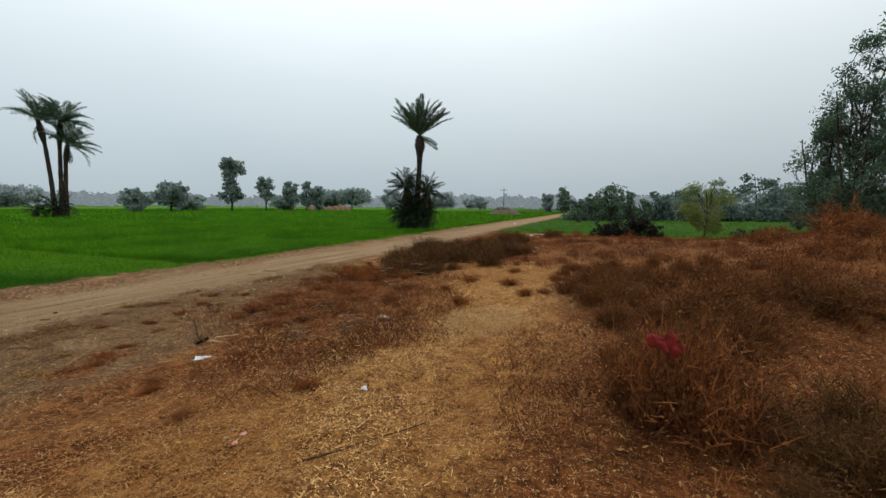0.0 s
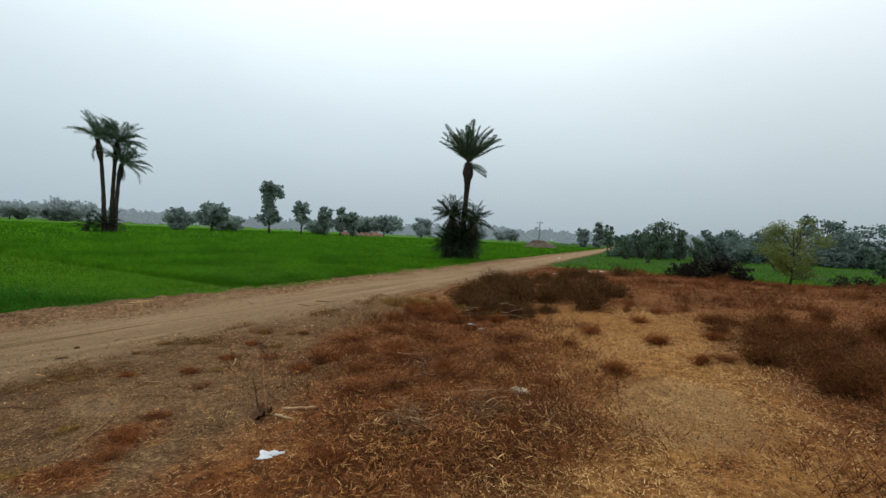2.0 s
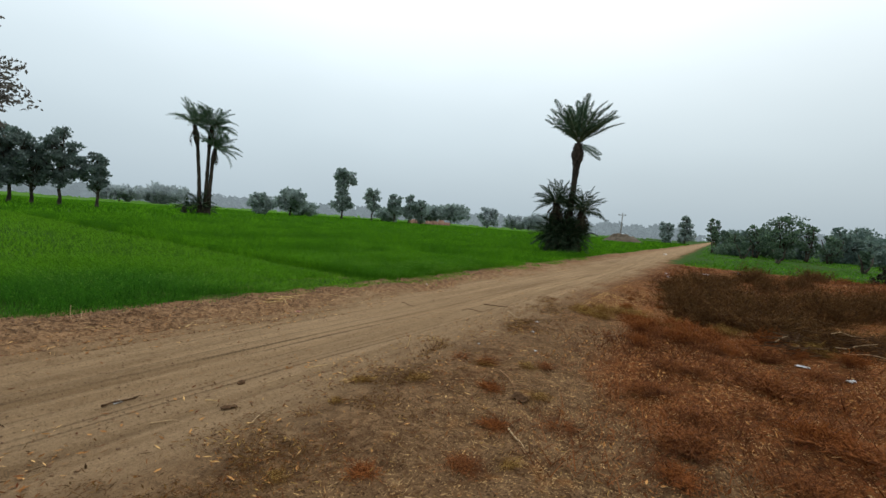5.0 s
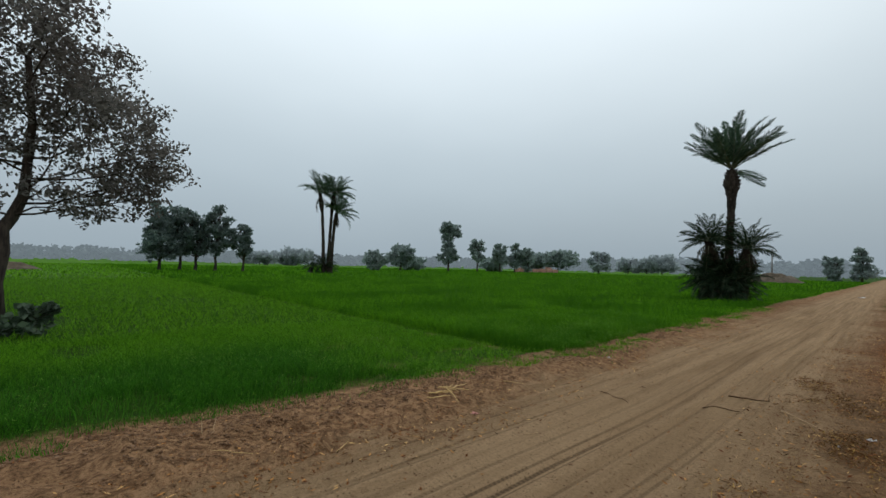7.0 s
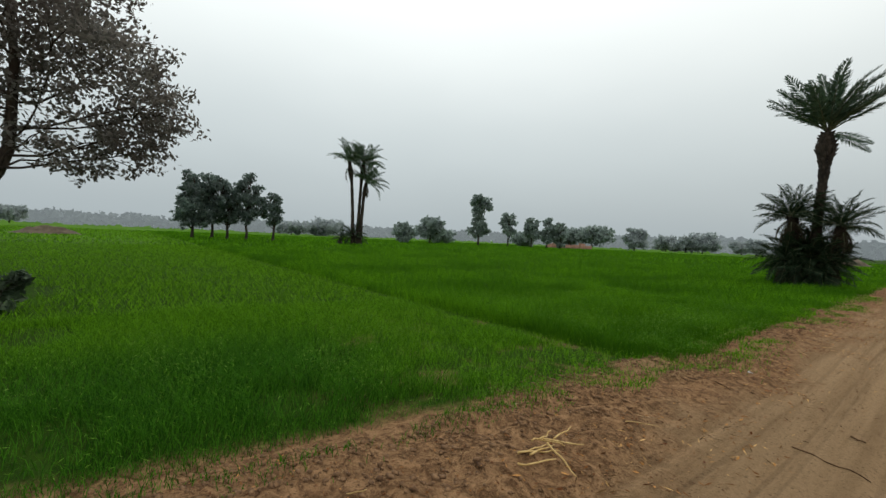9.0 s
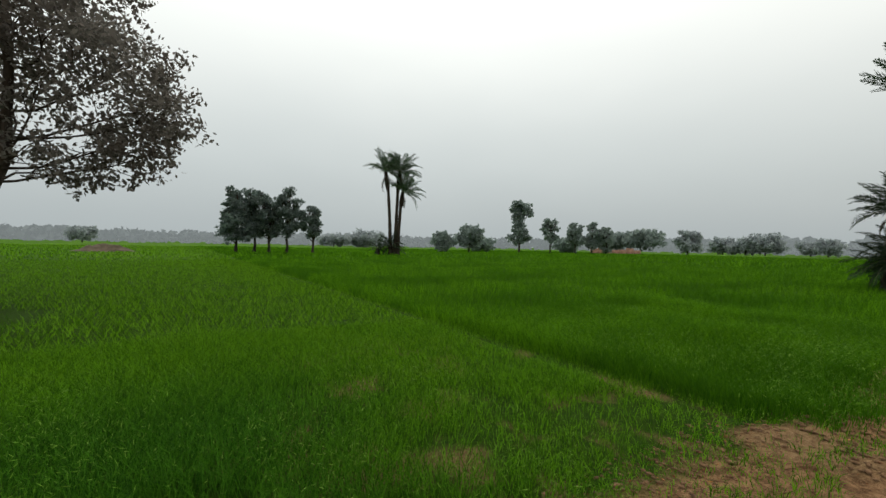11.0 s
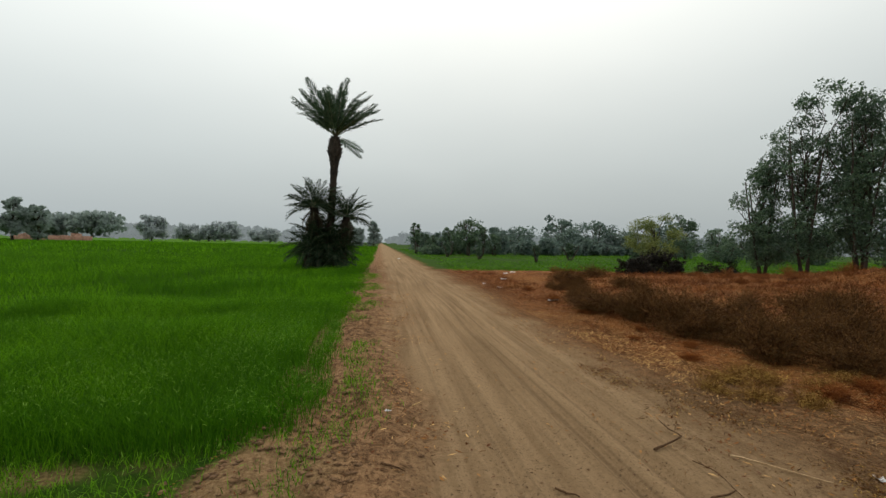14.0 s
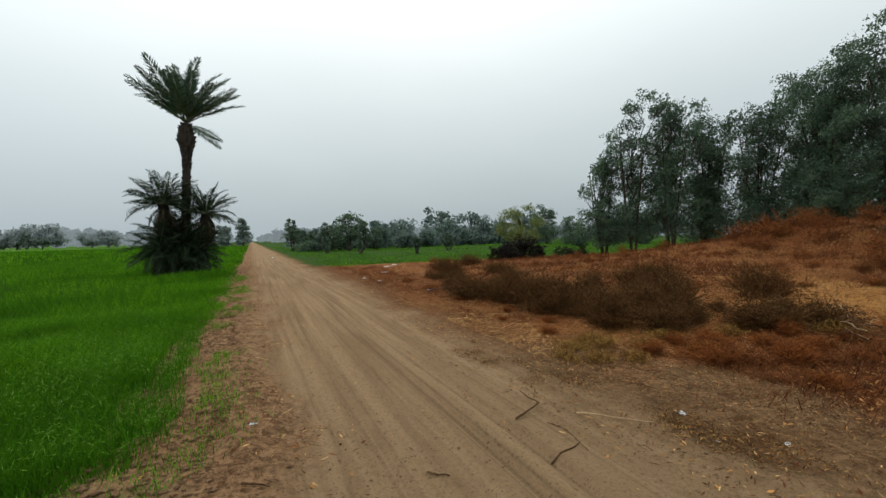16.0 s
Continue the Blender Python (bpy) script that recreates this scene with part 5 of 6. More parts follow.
tree("dark_bush", "dense near-black bush at the field's edge", "bush", (-0.3, 21.9, 0.2), [(-1.0, 0, 0.35, 0.5), (-0.1, 0.2, 0.5, 0.65), (0.7, 0.1, 0.6, 0.65), (1.2, 0, 0.4, 0.45), (-0.5, -0.3, 0.35, 0.45)], [(0, 0, 0), (0, 0, 0.3), (0, 0, 0.6)], 0.04, (BARK, DARK_LEAF), 6000, 0.09, 201, 0.1, 0.5, twig=0.008)
tree("dark_bush", "dense near-black bush at the field's edge", "bush", (6.0, 25.2, 0.1), [(-0.9, 0, 0.3, 0.4), (0, 0.2, 0.35, 0.5), (0.8, 0.1, 0.3, 0.45)], [(0, 0, 0), (0, 0, 0.2), (0, 0, 0.35)], 0.04, (BARK, DARK_LEAF), 2600, 0.09, 202, 0.1, 0.5, twig=0.008)
tree("broadleaf_shrub", "dark shrub with large broad leaves beside the field tree", "bush", (-18.6, 2.75, -0.05), [(0, 0.0, 0.3, 0.22), (0.1, -0.2, 0.22, 0.2), (0, 0.2, 0.36, 0.22), (0, 0.36, 0.5, 0.15), (0.2, -0.55, 0.2, 0.16), (0.2, 0.2, 0.18, 0.2), (0, 0.05, 0.5, 0.13)], [(0, 0, 0), (0, 0, 0.25), (0, 0.1, 0.5)], 0.03,
     (BARK, BROAD_LEAF), 560, 0.14, 203, 0.2, 0.75, twig=0.008)


# ---- palms ----
def frond_mesh(name, mat, length, arch, seed, pairs=54, droop=0.6, spread=0.2):
    """One feather leaf: a curved rib with two rows of narrow leaflets, along +x."""
    rng = np.random.default_rng(seed)
    t = np.linspace(0, 1, 12)
    rib = np.stack([length * (t - 0.12 * arch * t ** 3), 0.04 * np.sin(t * 3 + seed), -arch * length * t ** 2.4 * 0.5], 1)
    stalk = Soup().add(*tube(rib, np.linspace(0.03, 0.006, 12), 4)).mesh(name + "_rib", PALM_RIB)
    s = Soup()
    q = np.repeat(np.linspace(0.16, 1.0, pairs), 2)
    side = np.tile([1.0, -1.0], pairs)
    root = np.stack([np.interp(q, t, rib[:, c]) for c in range(3)], 1)
    n = len(q)
    long = length * spread * np.sin(np.pi * np.clip(q * 0.85 + 0.12, 0, 1)) ** 0.6 * rng.uniform(0.8, 1.15, n)
    d = np.stack([np.full(n, 0.75) + rng.normal(0, 0.12, n), side * (0.85 + rng.normal(0, 0.1, n)), 0.45 - droop * rng.uniform(0.3, 1.3, n)], 1)
    d /= np.linalg.norm(d, axis=1)[:, None]
    tip = root + d * long[:, None]
    tip[:, 2] -= 0.12 * long
    w = np.cross(d, [[0.0, 0, 1]])
    w *= (0.025 / (np.linalg.norm(w, axis=1) + 1e-9))[:, None]
    mid = root + d * long[:, None] * 0.45
    v = np.stack([root, mid + w, tip, mid - w], 1).reshape(-1, 3)
    i = np.arange(n)[:, None] * 4
    s.add(v, np.concatenate([i + [0, 1, 2], i + [0, 2, 3]]))
    return s.mesh(name, mat), stalk


FROND = [frond_mesh("frond", PALM_LEAF, 3.0, 0.16 + 0.2 * i, 300 + i, 64, 0.6, 0.17) for i in range(3)]
FROND_DROOP = [frond_mesh("drooping_frond", PALM_LEAF, 3.0, 0.55 + 0.3 * i, 315 + i, 40, 0.9) for i in range(3)]
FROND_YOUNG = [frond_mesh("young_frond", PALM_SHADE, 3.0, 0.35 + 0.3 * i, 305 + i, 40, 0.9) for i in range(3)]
FROND_DEAD = [frond_mesh("dead_frond", PALM_DEAD, 2.2, 1.0, 310 + i, 36, 1.2) for i in range(2)]


def trunk_mesh(name, line, radii, seed, scars=0.25):
    """A palm stem with stubs of cut leaf bases winding up it."""
    rng = np.random.default_rng(seed)
    line, radii = np.asarray(line, float), np.asarray(radii, float)
    k = 28
    t = np.linspace(0, 1, k)
    u = np.linspace(0, 1, len(line))
    fine = np.stack([np.interp(t, u, line[:, c]) for c in range(3)], 1)
    rad = np.interp(t, u, radii) * (1 + 0.05 * rng.normal(0, 1, k))
    s = Soup().add(*tube(fine, rad, 10))
    total = fine[-1, 2] - fine[0, 2]
    for i in range(int(total * 22)):
        q = (i + 0.5) / int(total * 22)
        p = np.array([np.interp(q, t, fine[:, c]) for c in range(3)])
        r = np.interp(q, t, rad)
        a = i * 2.4
        out = np.array([math.cos(a), math.sin(a), 0])
        across = np.array([-math.sin(a), math.cos(a), 0]) * r * 0.35
        root = p + out * r * 0.9
        tip = root + out * r * scars * rng.uniform(0.6, 1.3) + np.array([0, 0, 0.10 + 0.1 * r])
        s.add([root - across - [0, 0, 0.05], root + across - [0, 0, 0.05], tip + across * 0.5, tip - across * 0.5, p + out * r * 0.7 + [0, 0, 0.1]], [(0, 1, 2), (0, 2, 3), (3, 2, 4), (1, 4, 2), (0, 3, 4)])
    return s.mesh(name, PALM_BARK)


def frond(name, meshes, m, ob, label=""):
    leaflets = part(name, meshes[0], ob, label)
    leaflets.matrix_basis = m
    part("rib", meshes[1], leaflets)


def palm(label, where, line, radii, fronds, size, seed, skirt=0, wind=0.0, spread=(5, 100), scars=0.25, low=(), axis=(-0.9, 0.43, 0), slack=False):
    """fronds: number; spread: lowest and highest tilt from upright, in degrees; skirt: hanging dead fronds."""
    rng = np.random.default_rng(seed)
    ob = thing("date_palm", where, label, "palm")
    part("trunk", trunk_mesh("palm_trunk", line, radii, seed, scars), ob)
    head = Vector(line[-1])
    for i in range(fronds):
        q = (i + 0.5) / fronds
        tilt = spread[0] + (spread[1] - spread[0]) * q ** 0.8 + rng.normal(0, 5)
        turn = i * 137.5 + rng.normal(0, 12)
        m = Matrix.Translation(head) @ Matrix.Rotation(radians(turn), 4, "Z") @ Matrix.Rotation(radians(tilt - 90), 4, "Y") @ Matrix.Rotation(radians(rng.normal(0, 25)), 4, "X") @ Matrix.Scale(size * rng.uniform(0.85, 1.1), 4)
        if wind:
            m = Matrix.Translation(head) @ Matrix.Rotation(wind, 4, axis) @ Matrix.Translation(-head) @ m
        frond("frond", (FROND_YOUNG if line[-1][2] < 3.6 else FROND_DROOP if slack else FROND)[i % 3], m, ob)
    for turn, tilt, scale in low:
        frond("frond", FROND[1], Matrix.Translation(head) @ Matrix.Rotation(radians(turn), 4, "Z") @ Matrix.Rotation(radians(tilt - 90), 4, "Y") @ Matrix.Rotation(radians(55 if tilt > 90 else 20), 4, "X") @ Matrix.Scale(size * scale, 4), ob)
    for i in range(skirt):
        m = Matrix.Translation(head - Vector((0, 0, rng.uniform(0.0, 0.5)))) @ Matrix.Rotation(radians(i * 137.5), 4, "Z") @ Matrix.Rotation(radians(rng.uniform(25, 60)), 4, "Y") @ Matrix.Scale(size * rng.uniform(0.7, 1.0), 4)
        frond("dead_frond", FROND_DEAD[i % 2], m, ob, "withered brown frond")
    return ob


palm("tall date palm with a swollen neck and feathery fronds", (-13.75, 27.7, 0), [(0, 0, -0.1), (0.05, 0, 1.4), (0.1, 0.1, 3.0), (0.17, 0.1, 4.5), (0.2, 0.1, 5.2), (0.2, 0.1, 5.9), (0.22, 0.1, 6.6)], [0.26, 0.2, 0.17, 0.16, 0.2, 0.34, 0.2], 18, 0.9, 401, 0, 0.02, (2, 42), 0.36,
     ((-8, 122, 0.62), (-18, 112, 0.6), (-25, 52, 1.0), (10, 44, 1.0), (4, 55, 1.0), (30, 40, 1.05), (172, 40, 1.08), (160, 30, 1.08), (190, 46, 0.95), (205, 34, 1.0), (-60, 48, 0.95), (80, 46, 0.95), (-100, 46, 0.95), (-20, 32, 1.05), (-45, 60, 0.8), (140, 50, 0.85)), (0, 1, 0))
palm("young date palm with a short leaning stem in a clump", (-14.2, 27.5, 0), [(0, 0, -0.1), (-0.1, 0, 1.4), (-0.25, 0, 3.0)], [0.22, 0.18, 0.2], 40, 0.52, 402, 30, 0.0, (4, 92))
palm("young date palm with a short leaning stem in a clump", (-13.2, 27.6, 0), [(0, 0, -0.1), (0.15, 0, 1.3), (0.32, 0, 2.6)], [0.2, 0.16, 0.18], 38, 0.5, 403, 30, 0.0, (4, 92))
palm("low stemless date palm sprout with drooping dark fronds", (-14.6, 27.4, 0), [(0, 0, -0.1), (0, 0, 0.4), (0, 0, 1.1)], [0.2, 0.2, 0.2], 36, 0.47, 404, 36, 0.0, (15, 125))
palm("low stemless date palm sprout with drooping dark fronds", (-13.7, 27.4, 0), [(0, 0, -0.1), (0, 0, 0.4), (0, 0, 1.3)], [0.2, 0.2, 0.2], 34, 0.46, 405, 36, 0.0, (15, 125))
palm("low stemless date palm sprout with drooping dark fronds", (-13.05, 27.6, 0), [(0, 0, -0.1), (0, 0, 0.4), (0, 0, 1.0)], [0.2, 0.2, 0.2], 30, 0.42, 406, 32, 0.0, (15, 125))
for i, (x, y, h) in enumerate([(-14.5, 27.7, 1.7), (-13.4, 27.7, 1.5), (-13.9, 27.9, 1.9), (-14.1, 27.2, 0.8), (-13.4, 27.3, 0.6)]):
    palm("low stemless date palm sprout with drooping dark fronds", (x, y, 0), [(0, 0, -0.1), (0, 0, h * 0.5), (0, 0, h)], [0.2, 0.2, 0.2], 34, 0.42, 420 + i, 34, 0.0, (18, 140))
for i, (x, y, h, lean) in enumerate([(-59.95, 28.75, 10.9, -0.8), (-59.69, 29.29, 10.9, 0.45), (-59.54, 29.6, 8.3, 0.55)]):
    palm("tall thin date palm with a wind-swept head, one of three", (x, y, 0), [(0, 0, -0.1), (lean * 0.1, lean * 0.15, h * 0.4), (lean * 0.2, lean * 0.45, h * 0.75), (lean * 0.3, lean * 0.7, h * 0.87), (lean * 0.43, lean * 0.9, h)], [0.28, 0.21, 0.19, 0.32, 0.2], 30, 1.02, 410 + i, 3, 0.4, (3, 78), 0.2, slack=True)
palm("low stemless date palm sprout with drooping dark fronds", (-60.0, 28.8, 0), [(0, 0, -0.1), (0, 0, 0.5), (0, 0.1, 1.2)], [0.3, 0.25, 0.25], 26, 0.75, 415, 10, 0.0, (15, 110))
palm("low stemless date palm sprout with drooping dark fronds", (-60.5, 27.2, 0), [(0, 0, -0.1), (0, 0, 0.3), (0, 0.1, 0.8)], [0.3, 0.25, 0.25], 20, 0.6, 416, 6, 0.0, (15, 110))


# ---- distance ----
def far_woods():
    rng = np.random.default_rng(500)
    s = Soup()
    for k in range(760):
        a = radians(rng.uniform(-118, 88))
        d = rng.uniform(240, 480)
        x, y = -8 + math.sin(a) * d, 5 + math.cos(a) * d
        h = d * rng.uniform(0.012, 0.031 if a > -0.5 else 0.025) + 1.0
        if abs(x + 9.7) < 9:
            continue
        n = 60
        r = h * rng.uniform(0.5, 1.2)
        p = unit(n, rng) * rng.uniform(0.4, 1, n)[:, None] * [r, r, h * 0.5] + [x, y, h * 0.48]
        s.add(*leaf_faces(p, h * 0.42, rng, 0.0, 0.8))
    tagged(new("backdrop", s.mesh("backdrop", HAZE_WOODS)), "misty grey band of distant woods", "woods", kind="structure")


far_woods()


# ---- far poles, wall and heaps ----
POLE = make_plain("weathered_pole", (0.16, 0.15, 0.14), (0.26, 0.25, 0.23), 6.0, 0.9)
BRICK = make_plain("old_brick", (0.20, 0.10, 0.07), (0.33, 0.19, 0.14), 3.0, 0.95)
HEAP = make_plain("heap_soil", (0.06, 0.045, 0.03), (0.13, 0.10, 0.07), 2.0, 0.95)


def utility_pole(x, y, h):
    ob = thing("utility_pole", (x, y, 0), "thin grey utility pole with a crossarm far off", "pole", "far poles")
    part("post", Soup().add(*tube([(0, 0, -0.2), (0, 0, h * 0.5), (0.05, 0, h)], [0.14, 0.12, 0.09], 8)).mesh("post", POLE, True), ob)
    arm = part("crossarm", Soup().add(*tube([(-0.7, 0, h * 0.93), (0.7, 0, h * 0.93)], [0.06, 0.06], 4)).mesh("crossarm", POLE), ob)
    for k in (-0.6, 0.0, 0.6):
        part("insulator", Soup().add(*tube([(k, 0, h * 0.93), (k, 0, h * 0.93 + 0.12), (k, 0, h * 0.93 + 0.22)], [0.03, 0.06, 0.03], 6)).mesh("insulator", POLE), arm)


utility_pole(-21.9, 89.5, 5.6)
utility_pole(-14.6, 151, 9.0)


def heap(name, label, x, y, rx, ry, h, seed):
    n = 28
    u, v = np.meshgrid(np.linspace(-1, 1, n), np.linspace(-1, 1, n))
    r = np.hypot(u, v)
    z = h * ramp(r, 1.0, 0.1) * (0.6 + 0.7 * soft_noise(u * 5 + seed, v * 5, 1.0, seed)) - 0.05
    p = np.stack([u * rx, v * ry, z], -1).reshape(-1, 3)
    i = (np.arange(n - 1)[:, None] * n + np.arange(n - 1)[None, :]).ravel()[:, None]
    ob = new(name, Soup().add(p, np.concatenate([i + [0, 1, n + 1], i + [0, n + 1, n]])).mesh(name, HEAP, True))
    ob.matrix_basis = pose(x, y, 0)
    tagged(ob, label, "heap")


heap("earth_bank", "low brown heap of earth lying in the wheat", -69.5, -1.5, 2.0, 3.5, 0.9, 601)
heap("straw_stack", "rounded grey-brown stack of old straw", -21.0, 87.0, 4.5, 3.0, 1.6, 602)


def brick_wall():
    ob = thing("brick_wall", (-84.5, 112.5, 0, 0, 0, 50), "low broken reddish brick wall far across the field", "wall")
    rng = np.random.default_rng(610)
    for k in range(7):
        a, b, h = -7 + k * 2.0, -5.0 + k * 2.0, 1.6 + rng.uniform(-0.5, 0.5)
        v = [(a, -0.15, -0.1), (b, -0.15, -0.1), (b, 0.15, -0.1), (a, 0.15, -0.1), (a, -0.15, h), (b, -0.15, h * 0.94), (b, 0.15, h * 0.94), (a, 0.15, h)]
        f = [(0, 1, 5), (0, 5, 4), (1, 2, 6), (1, 6, 5), (2, 3, 7), (2, 7, 6), (3, 0, 4), (3, 4, 7), (4, 5, 6), (4, 6, 7)]
        part("panel", Soup().add(v, f).mesh("panel", BRICK), ob)


brick_wall()

# ---- small things lying about ----
WHITE = make_plain("white_plastic", (0.46, 0.46, 0.47), (0.66, 0.66, 0.66), 25.0, 0.45)
PALE_WOOD = make_plain("pale_split_wood", (0.28, 0.17, 0.08), (0.48, 0.33, 0.18), 30.0, 0.8)
TAN_STALK = make_plain("tan_stalk", (0.10, 0.042, 0.015), (0.28, 0.14, 0.055), 30.0, 0.8)
DARK_WOOD = make_plain("dark_twig", (0.04, 0.020, 0.010), (0.11, 0.06, 0.03), 30.0, 0.95, 0.08)
GOLD_STRAW = make_plain("gold_straw", (0.40, 0.25, 0.08), (0.62, 0.43, 0.18), 30.0, 0.6)
STONE = make_plain("pale_stone", (0.24, 0.17, 0.11), (0.40, 0.30, 0.20), 18.0, 0.9)
PINK = make_plain("pink_scrap", (0.42, 0.16, 0.13), (0.56, 0.28, 0.22), 18.0, 0.6)
RED = make_plain("red_cloth", (0.12, 0.006, 0.005), (0.24, 0.013, 0.009), 14.0, 0.8)
CLOD = make_plain("clod", (0.09, 0.045, 0.021), (0.23, 0.13, 0.066), 20.0, 0.95)


def ground_at(x, y):
    return float(height(x, y))


def stick(name, label, a, b, r, mat, lift=0.0, sag=0.05, seed=1, forks=(), lift_end=None):
    """A thin bent stick lying from a to b, with optional side twigs (where along it, turn, length)."""
    rng = np.random.default_rng(seed)
    p = np.array([a[0], a[1], ground_at(*a) + r + lift])
    q = np.array([b[0], b[1], ground_at(*b) + r + (lift if lift_end is None else lift_end)])
    line = bend(p, q, 8, sag * 0.6, rng)
    line += rng.normal(0, 0.12 * r, line.shape)
    r = r * 0.55
    line[:, 2] = np.maximum(line[:, 2], [ground_at(u, v) + r * 0.6 for u, v in line[:, :2]])
    ob = thing(name, (*p,), label, "stick")
    part("shaft", Soup().add(*tube(line - p, np.linspace(r, r * 0.55, 8), 6)).mesh("shaft", mat, True), ob)
    way = math.atan2(q[1] - p[1], q[0] - p[0])
    for t, turn, l in forks:
        root = line[int(t * 7)] - p
        end = root + np.array([math.cos(way + radians(turn)) * l, math.sin(way + radians(turn)) * l, 0.03])
        part("side_twig", Soup().add(*tube(bend(root, end, 4, 0.06, rng), np.linspace(r * 0.7, r * 0.3, 4), 5)).mesh("side_twig", mat, True), ob)
    return ob


def scrap(name, label, x, y, size, mat, seed, crumple=0.35, category="litter"):
    """A crumpled sheet with thickness."""
    rng = np.random.default_rng(seed)
    n = 9
    u, v = np.meshgrid(np.linspace(-0.5, 0.5, n), np.linspace(-0.5, 0.5, n))
    z = crumple * size * (0.35 * np.abs(np.sin(u * 7 + seed)) * np.cos(v * 6 + seed * 2) + 0.3 * rng.uniform(0, 1, u.shape)) + 0.004
    x0 = u * size * (1 + 0.3 * np.sin(v * 5 + seed)) + rng.normal(0, 0.02 * size, u.shape)
    y0 = v * size * 0.75 + 0.15 * size * np.sin(u * 4) + rng.normal(0, 0.02 * size, u.shape)
    top = np.stack([x0, y0, np.abs(z) + 0.003], -1).reshape(-1, 3)
    low = top - [0, 0, 0.003]
    i = (np.arange(n - 1)[:, None] * n + np.arange(n - 1)[None, :]).ravel()[:, None]
    f = np.concatenate([i + [0, 1, n + 1], i + [0, n + 1, n]])
    me = Soup().add(np.concatenate([top, low]), np.concatenate([f, f[:, ::-1] + n * n])).mesh(name, mat, True)
    ob = new(name, me)
    ob.matrix_basis = pose(x, y, ground_at(x, y), 0, 0, seed * 47)
    return tagged(ob, label, category)


def pebble(name, label, x, y, size, mat, seed, category="stone"):
    rng = np.random.default_rng(seed)
    bm = bmesh.new()
    bmesh.ops.create_icosphere(bm, subdivisions=2, radius=size * 0.5)
    for v in bm.verts:
        k = 1 + 0.25 * noise.noise(v.co * (3.0 / size) + Vector((seed, 0, 0)))
        v.co = Vector((v.co.x * k * 1.2, v.co.y * k * 0.9, max(v.co.z * k * 0.42, -size * 0.12)))
    me = bpy.data.meshes.new(name)
    bm.to_mesh(me)
    bm.free()
    me.materials.append(mat)
    ob = new(name, me)
    ob.matrix_basis = pose(x, y, ground_at(x, y) + size * 0.1, 0, 0, rng.uniform(0, 360))
    return tagged(ob, label, category)


scrap("paper_scrap", "crumpled white paper scrap on dry soil", -4.98, 3.78, 0.12, WHITE, 701)
stick("wood_splinter", "pale split wood splinter lying on weeds", (-5.47, 4.36), (-5.2, 4.46), 0.022, PALE_WOOD, 0.01, 0.004, 702)
stick("wood_splinter", "pale split wood splinter lying on weeds", (-5.44, 4.26), (-5.25, 4.26), 0.02, PALE_WOOD, 0.0, 0.004, 703)
stick("dry_stalk", "dead upright stalk with side twigs", (-5.57, 4.28), (-5.78, 4.42), 0.02, TAN_STALK, 0.0, 0.02, 704, ((0.5, 60, 0.06),), 0.36)
stick("dry_stalk", "dead leaning stalk with side twigs", (-5.6, 4.24), (-5.8, 4.34), 0.018, DARK_WOOD, 0.0, 0.03, 705, ((0.7, -50, 0.06),), 0.22)
scrap("root_ball", "dark crumbly root ball of a dead stalk", -5.56, 4.24, 0.15, DARK_WOOD, 718, 0.7, "root")
pebble("flat_stone", "flat pale stone half buried in weeds", -3.75, 5.4, 0.14, STONE, 706)
scrap("paper_scrap", "small white paper scrap in straw", -2.86, 3.54, 0.06, WHITE, 707)
stick("long_twig", "long thin bare twig lying on straw", (-2.62, 2.54), (-2.14, 3.11), 0.012, DARK_WOOD, 0.01, 0.03, 708, ((0.9, 40, 0.06),))
for i, (x, y) in enumerate([(-3.29, 2.63), (-3.22, 2.7), (-3.34, 2.72), (-3.18, 2.6)]):
    pebble("brick_chip", "pinkish broken brick chip", x, y, 0.03 + 0.01 * (i % 2), PINK if i % 2 else STONE, 709 + i)
stick("short_twig", "short dark twig on dusty soil", (-3.95, 2.66), (-3.72, 2.82), 0.012, DARK_WOOD, 0.0, 0.06, 715)
stick("upright_straw", "single pale straw standing in stubble", (-1.87, 2.99), (-1.86, 3.0), 0.004, GOLD_STRAW, 0.0, 0.02, 716, (), 0.16)
scrap("pink_scrap", "small pink plastic scrap", -3.6, 5.2, 0.07, PINK, 717)
for i, (a, b, r) in enumerate([((-5.1, 5.0), (-4.4, 5.35), 0.012), ((-4.9, 5.5), (-4.35, 5.0), 0.01), ((-4.6, 4.2), (-4.1, 4.6), 0.011), ((-4.9, 4.4), (-4.3, 4.15), 0.009), ((-5.2, 5.7), (-4.6, 6.1), 0.011), ((-4.2, 5.0), (-3.6, 4.7), 0.009), ((-4.7, 6.4), (-4.1, 6.0), 0.01)]):
    stick("dead_branch", "dead grey-brown branch tangled in low weeds", a, b, r * 0.6, TAN_STALK if i % 3 == 0 else DARK_WOOD, 0.04, 0.06, 720 + i, ((0.3, 50, 0.25), (0.5, -45, 0.3), (0.7, 35, 0.18), (0.85, -60, 0.15)), 0.16)
stick("wood_splinter", "short pale splinter on dusty soil", (-7.3, 4.3), (-7.12, 4.38), 0.009, PALE_WOOD, 0.0, 0.02, 730)
stick("long_twig", "long thin bare twig on dusty soil", (-5.96, 3.06), (-7.09, 4.11), 0.011, TAN_STALK, 0.0, 0.03, 731, ((0.6, 30, 0.1),))
stick("long_twig", "long curved twig on dusty soil", (-8.0, 3.2), (-7.3, 3.55), 0.007, DARK_WOOD, 0.0, 0.08, 732, ((0.8, 50, 0.12),))
pebble("white_stone", "small white stone at the wheat's edge", -11.97, 6.89, 0.05, STONE, 740)
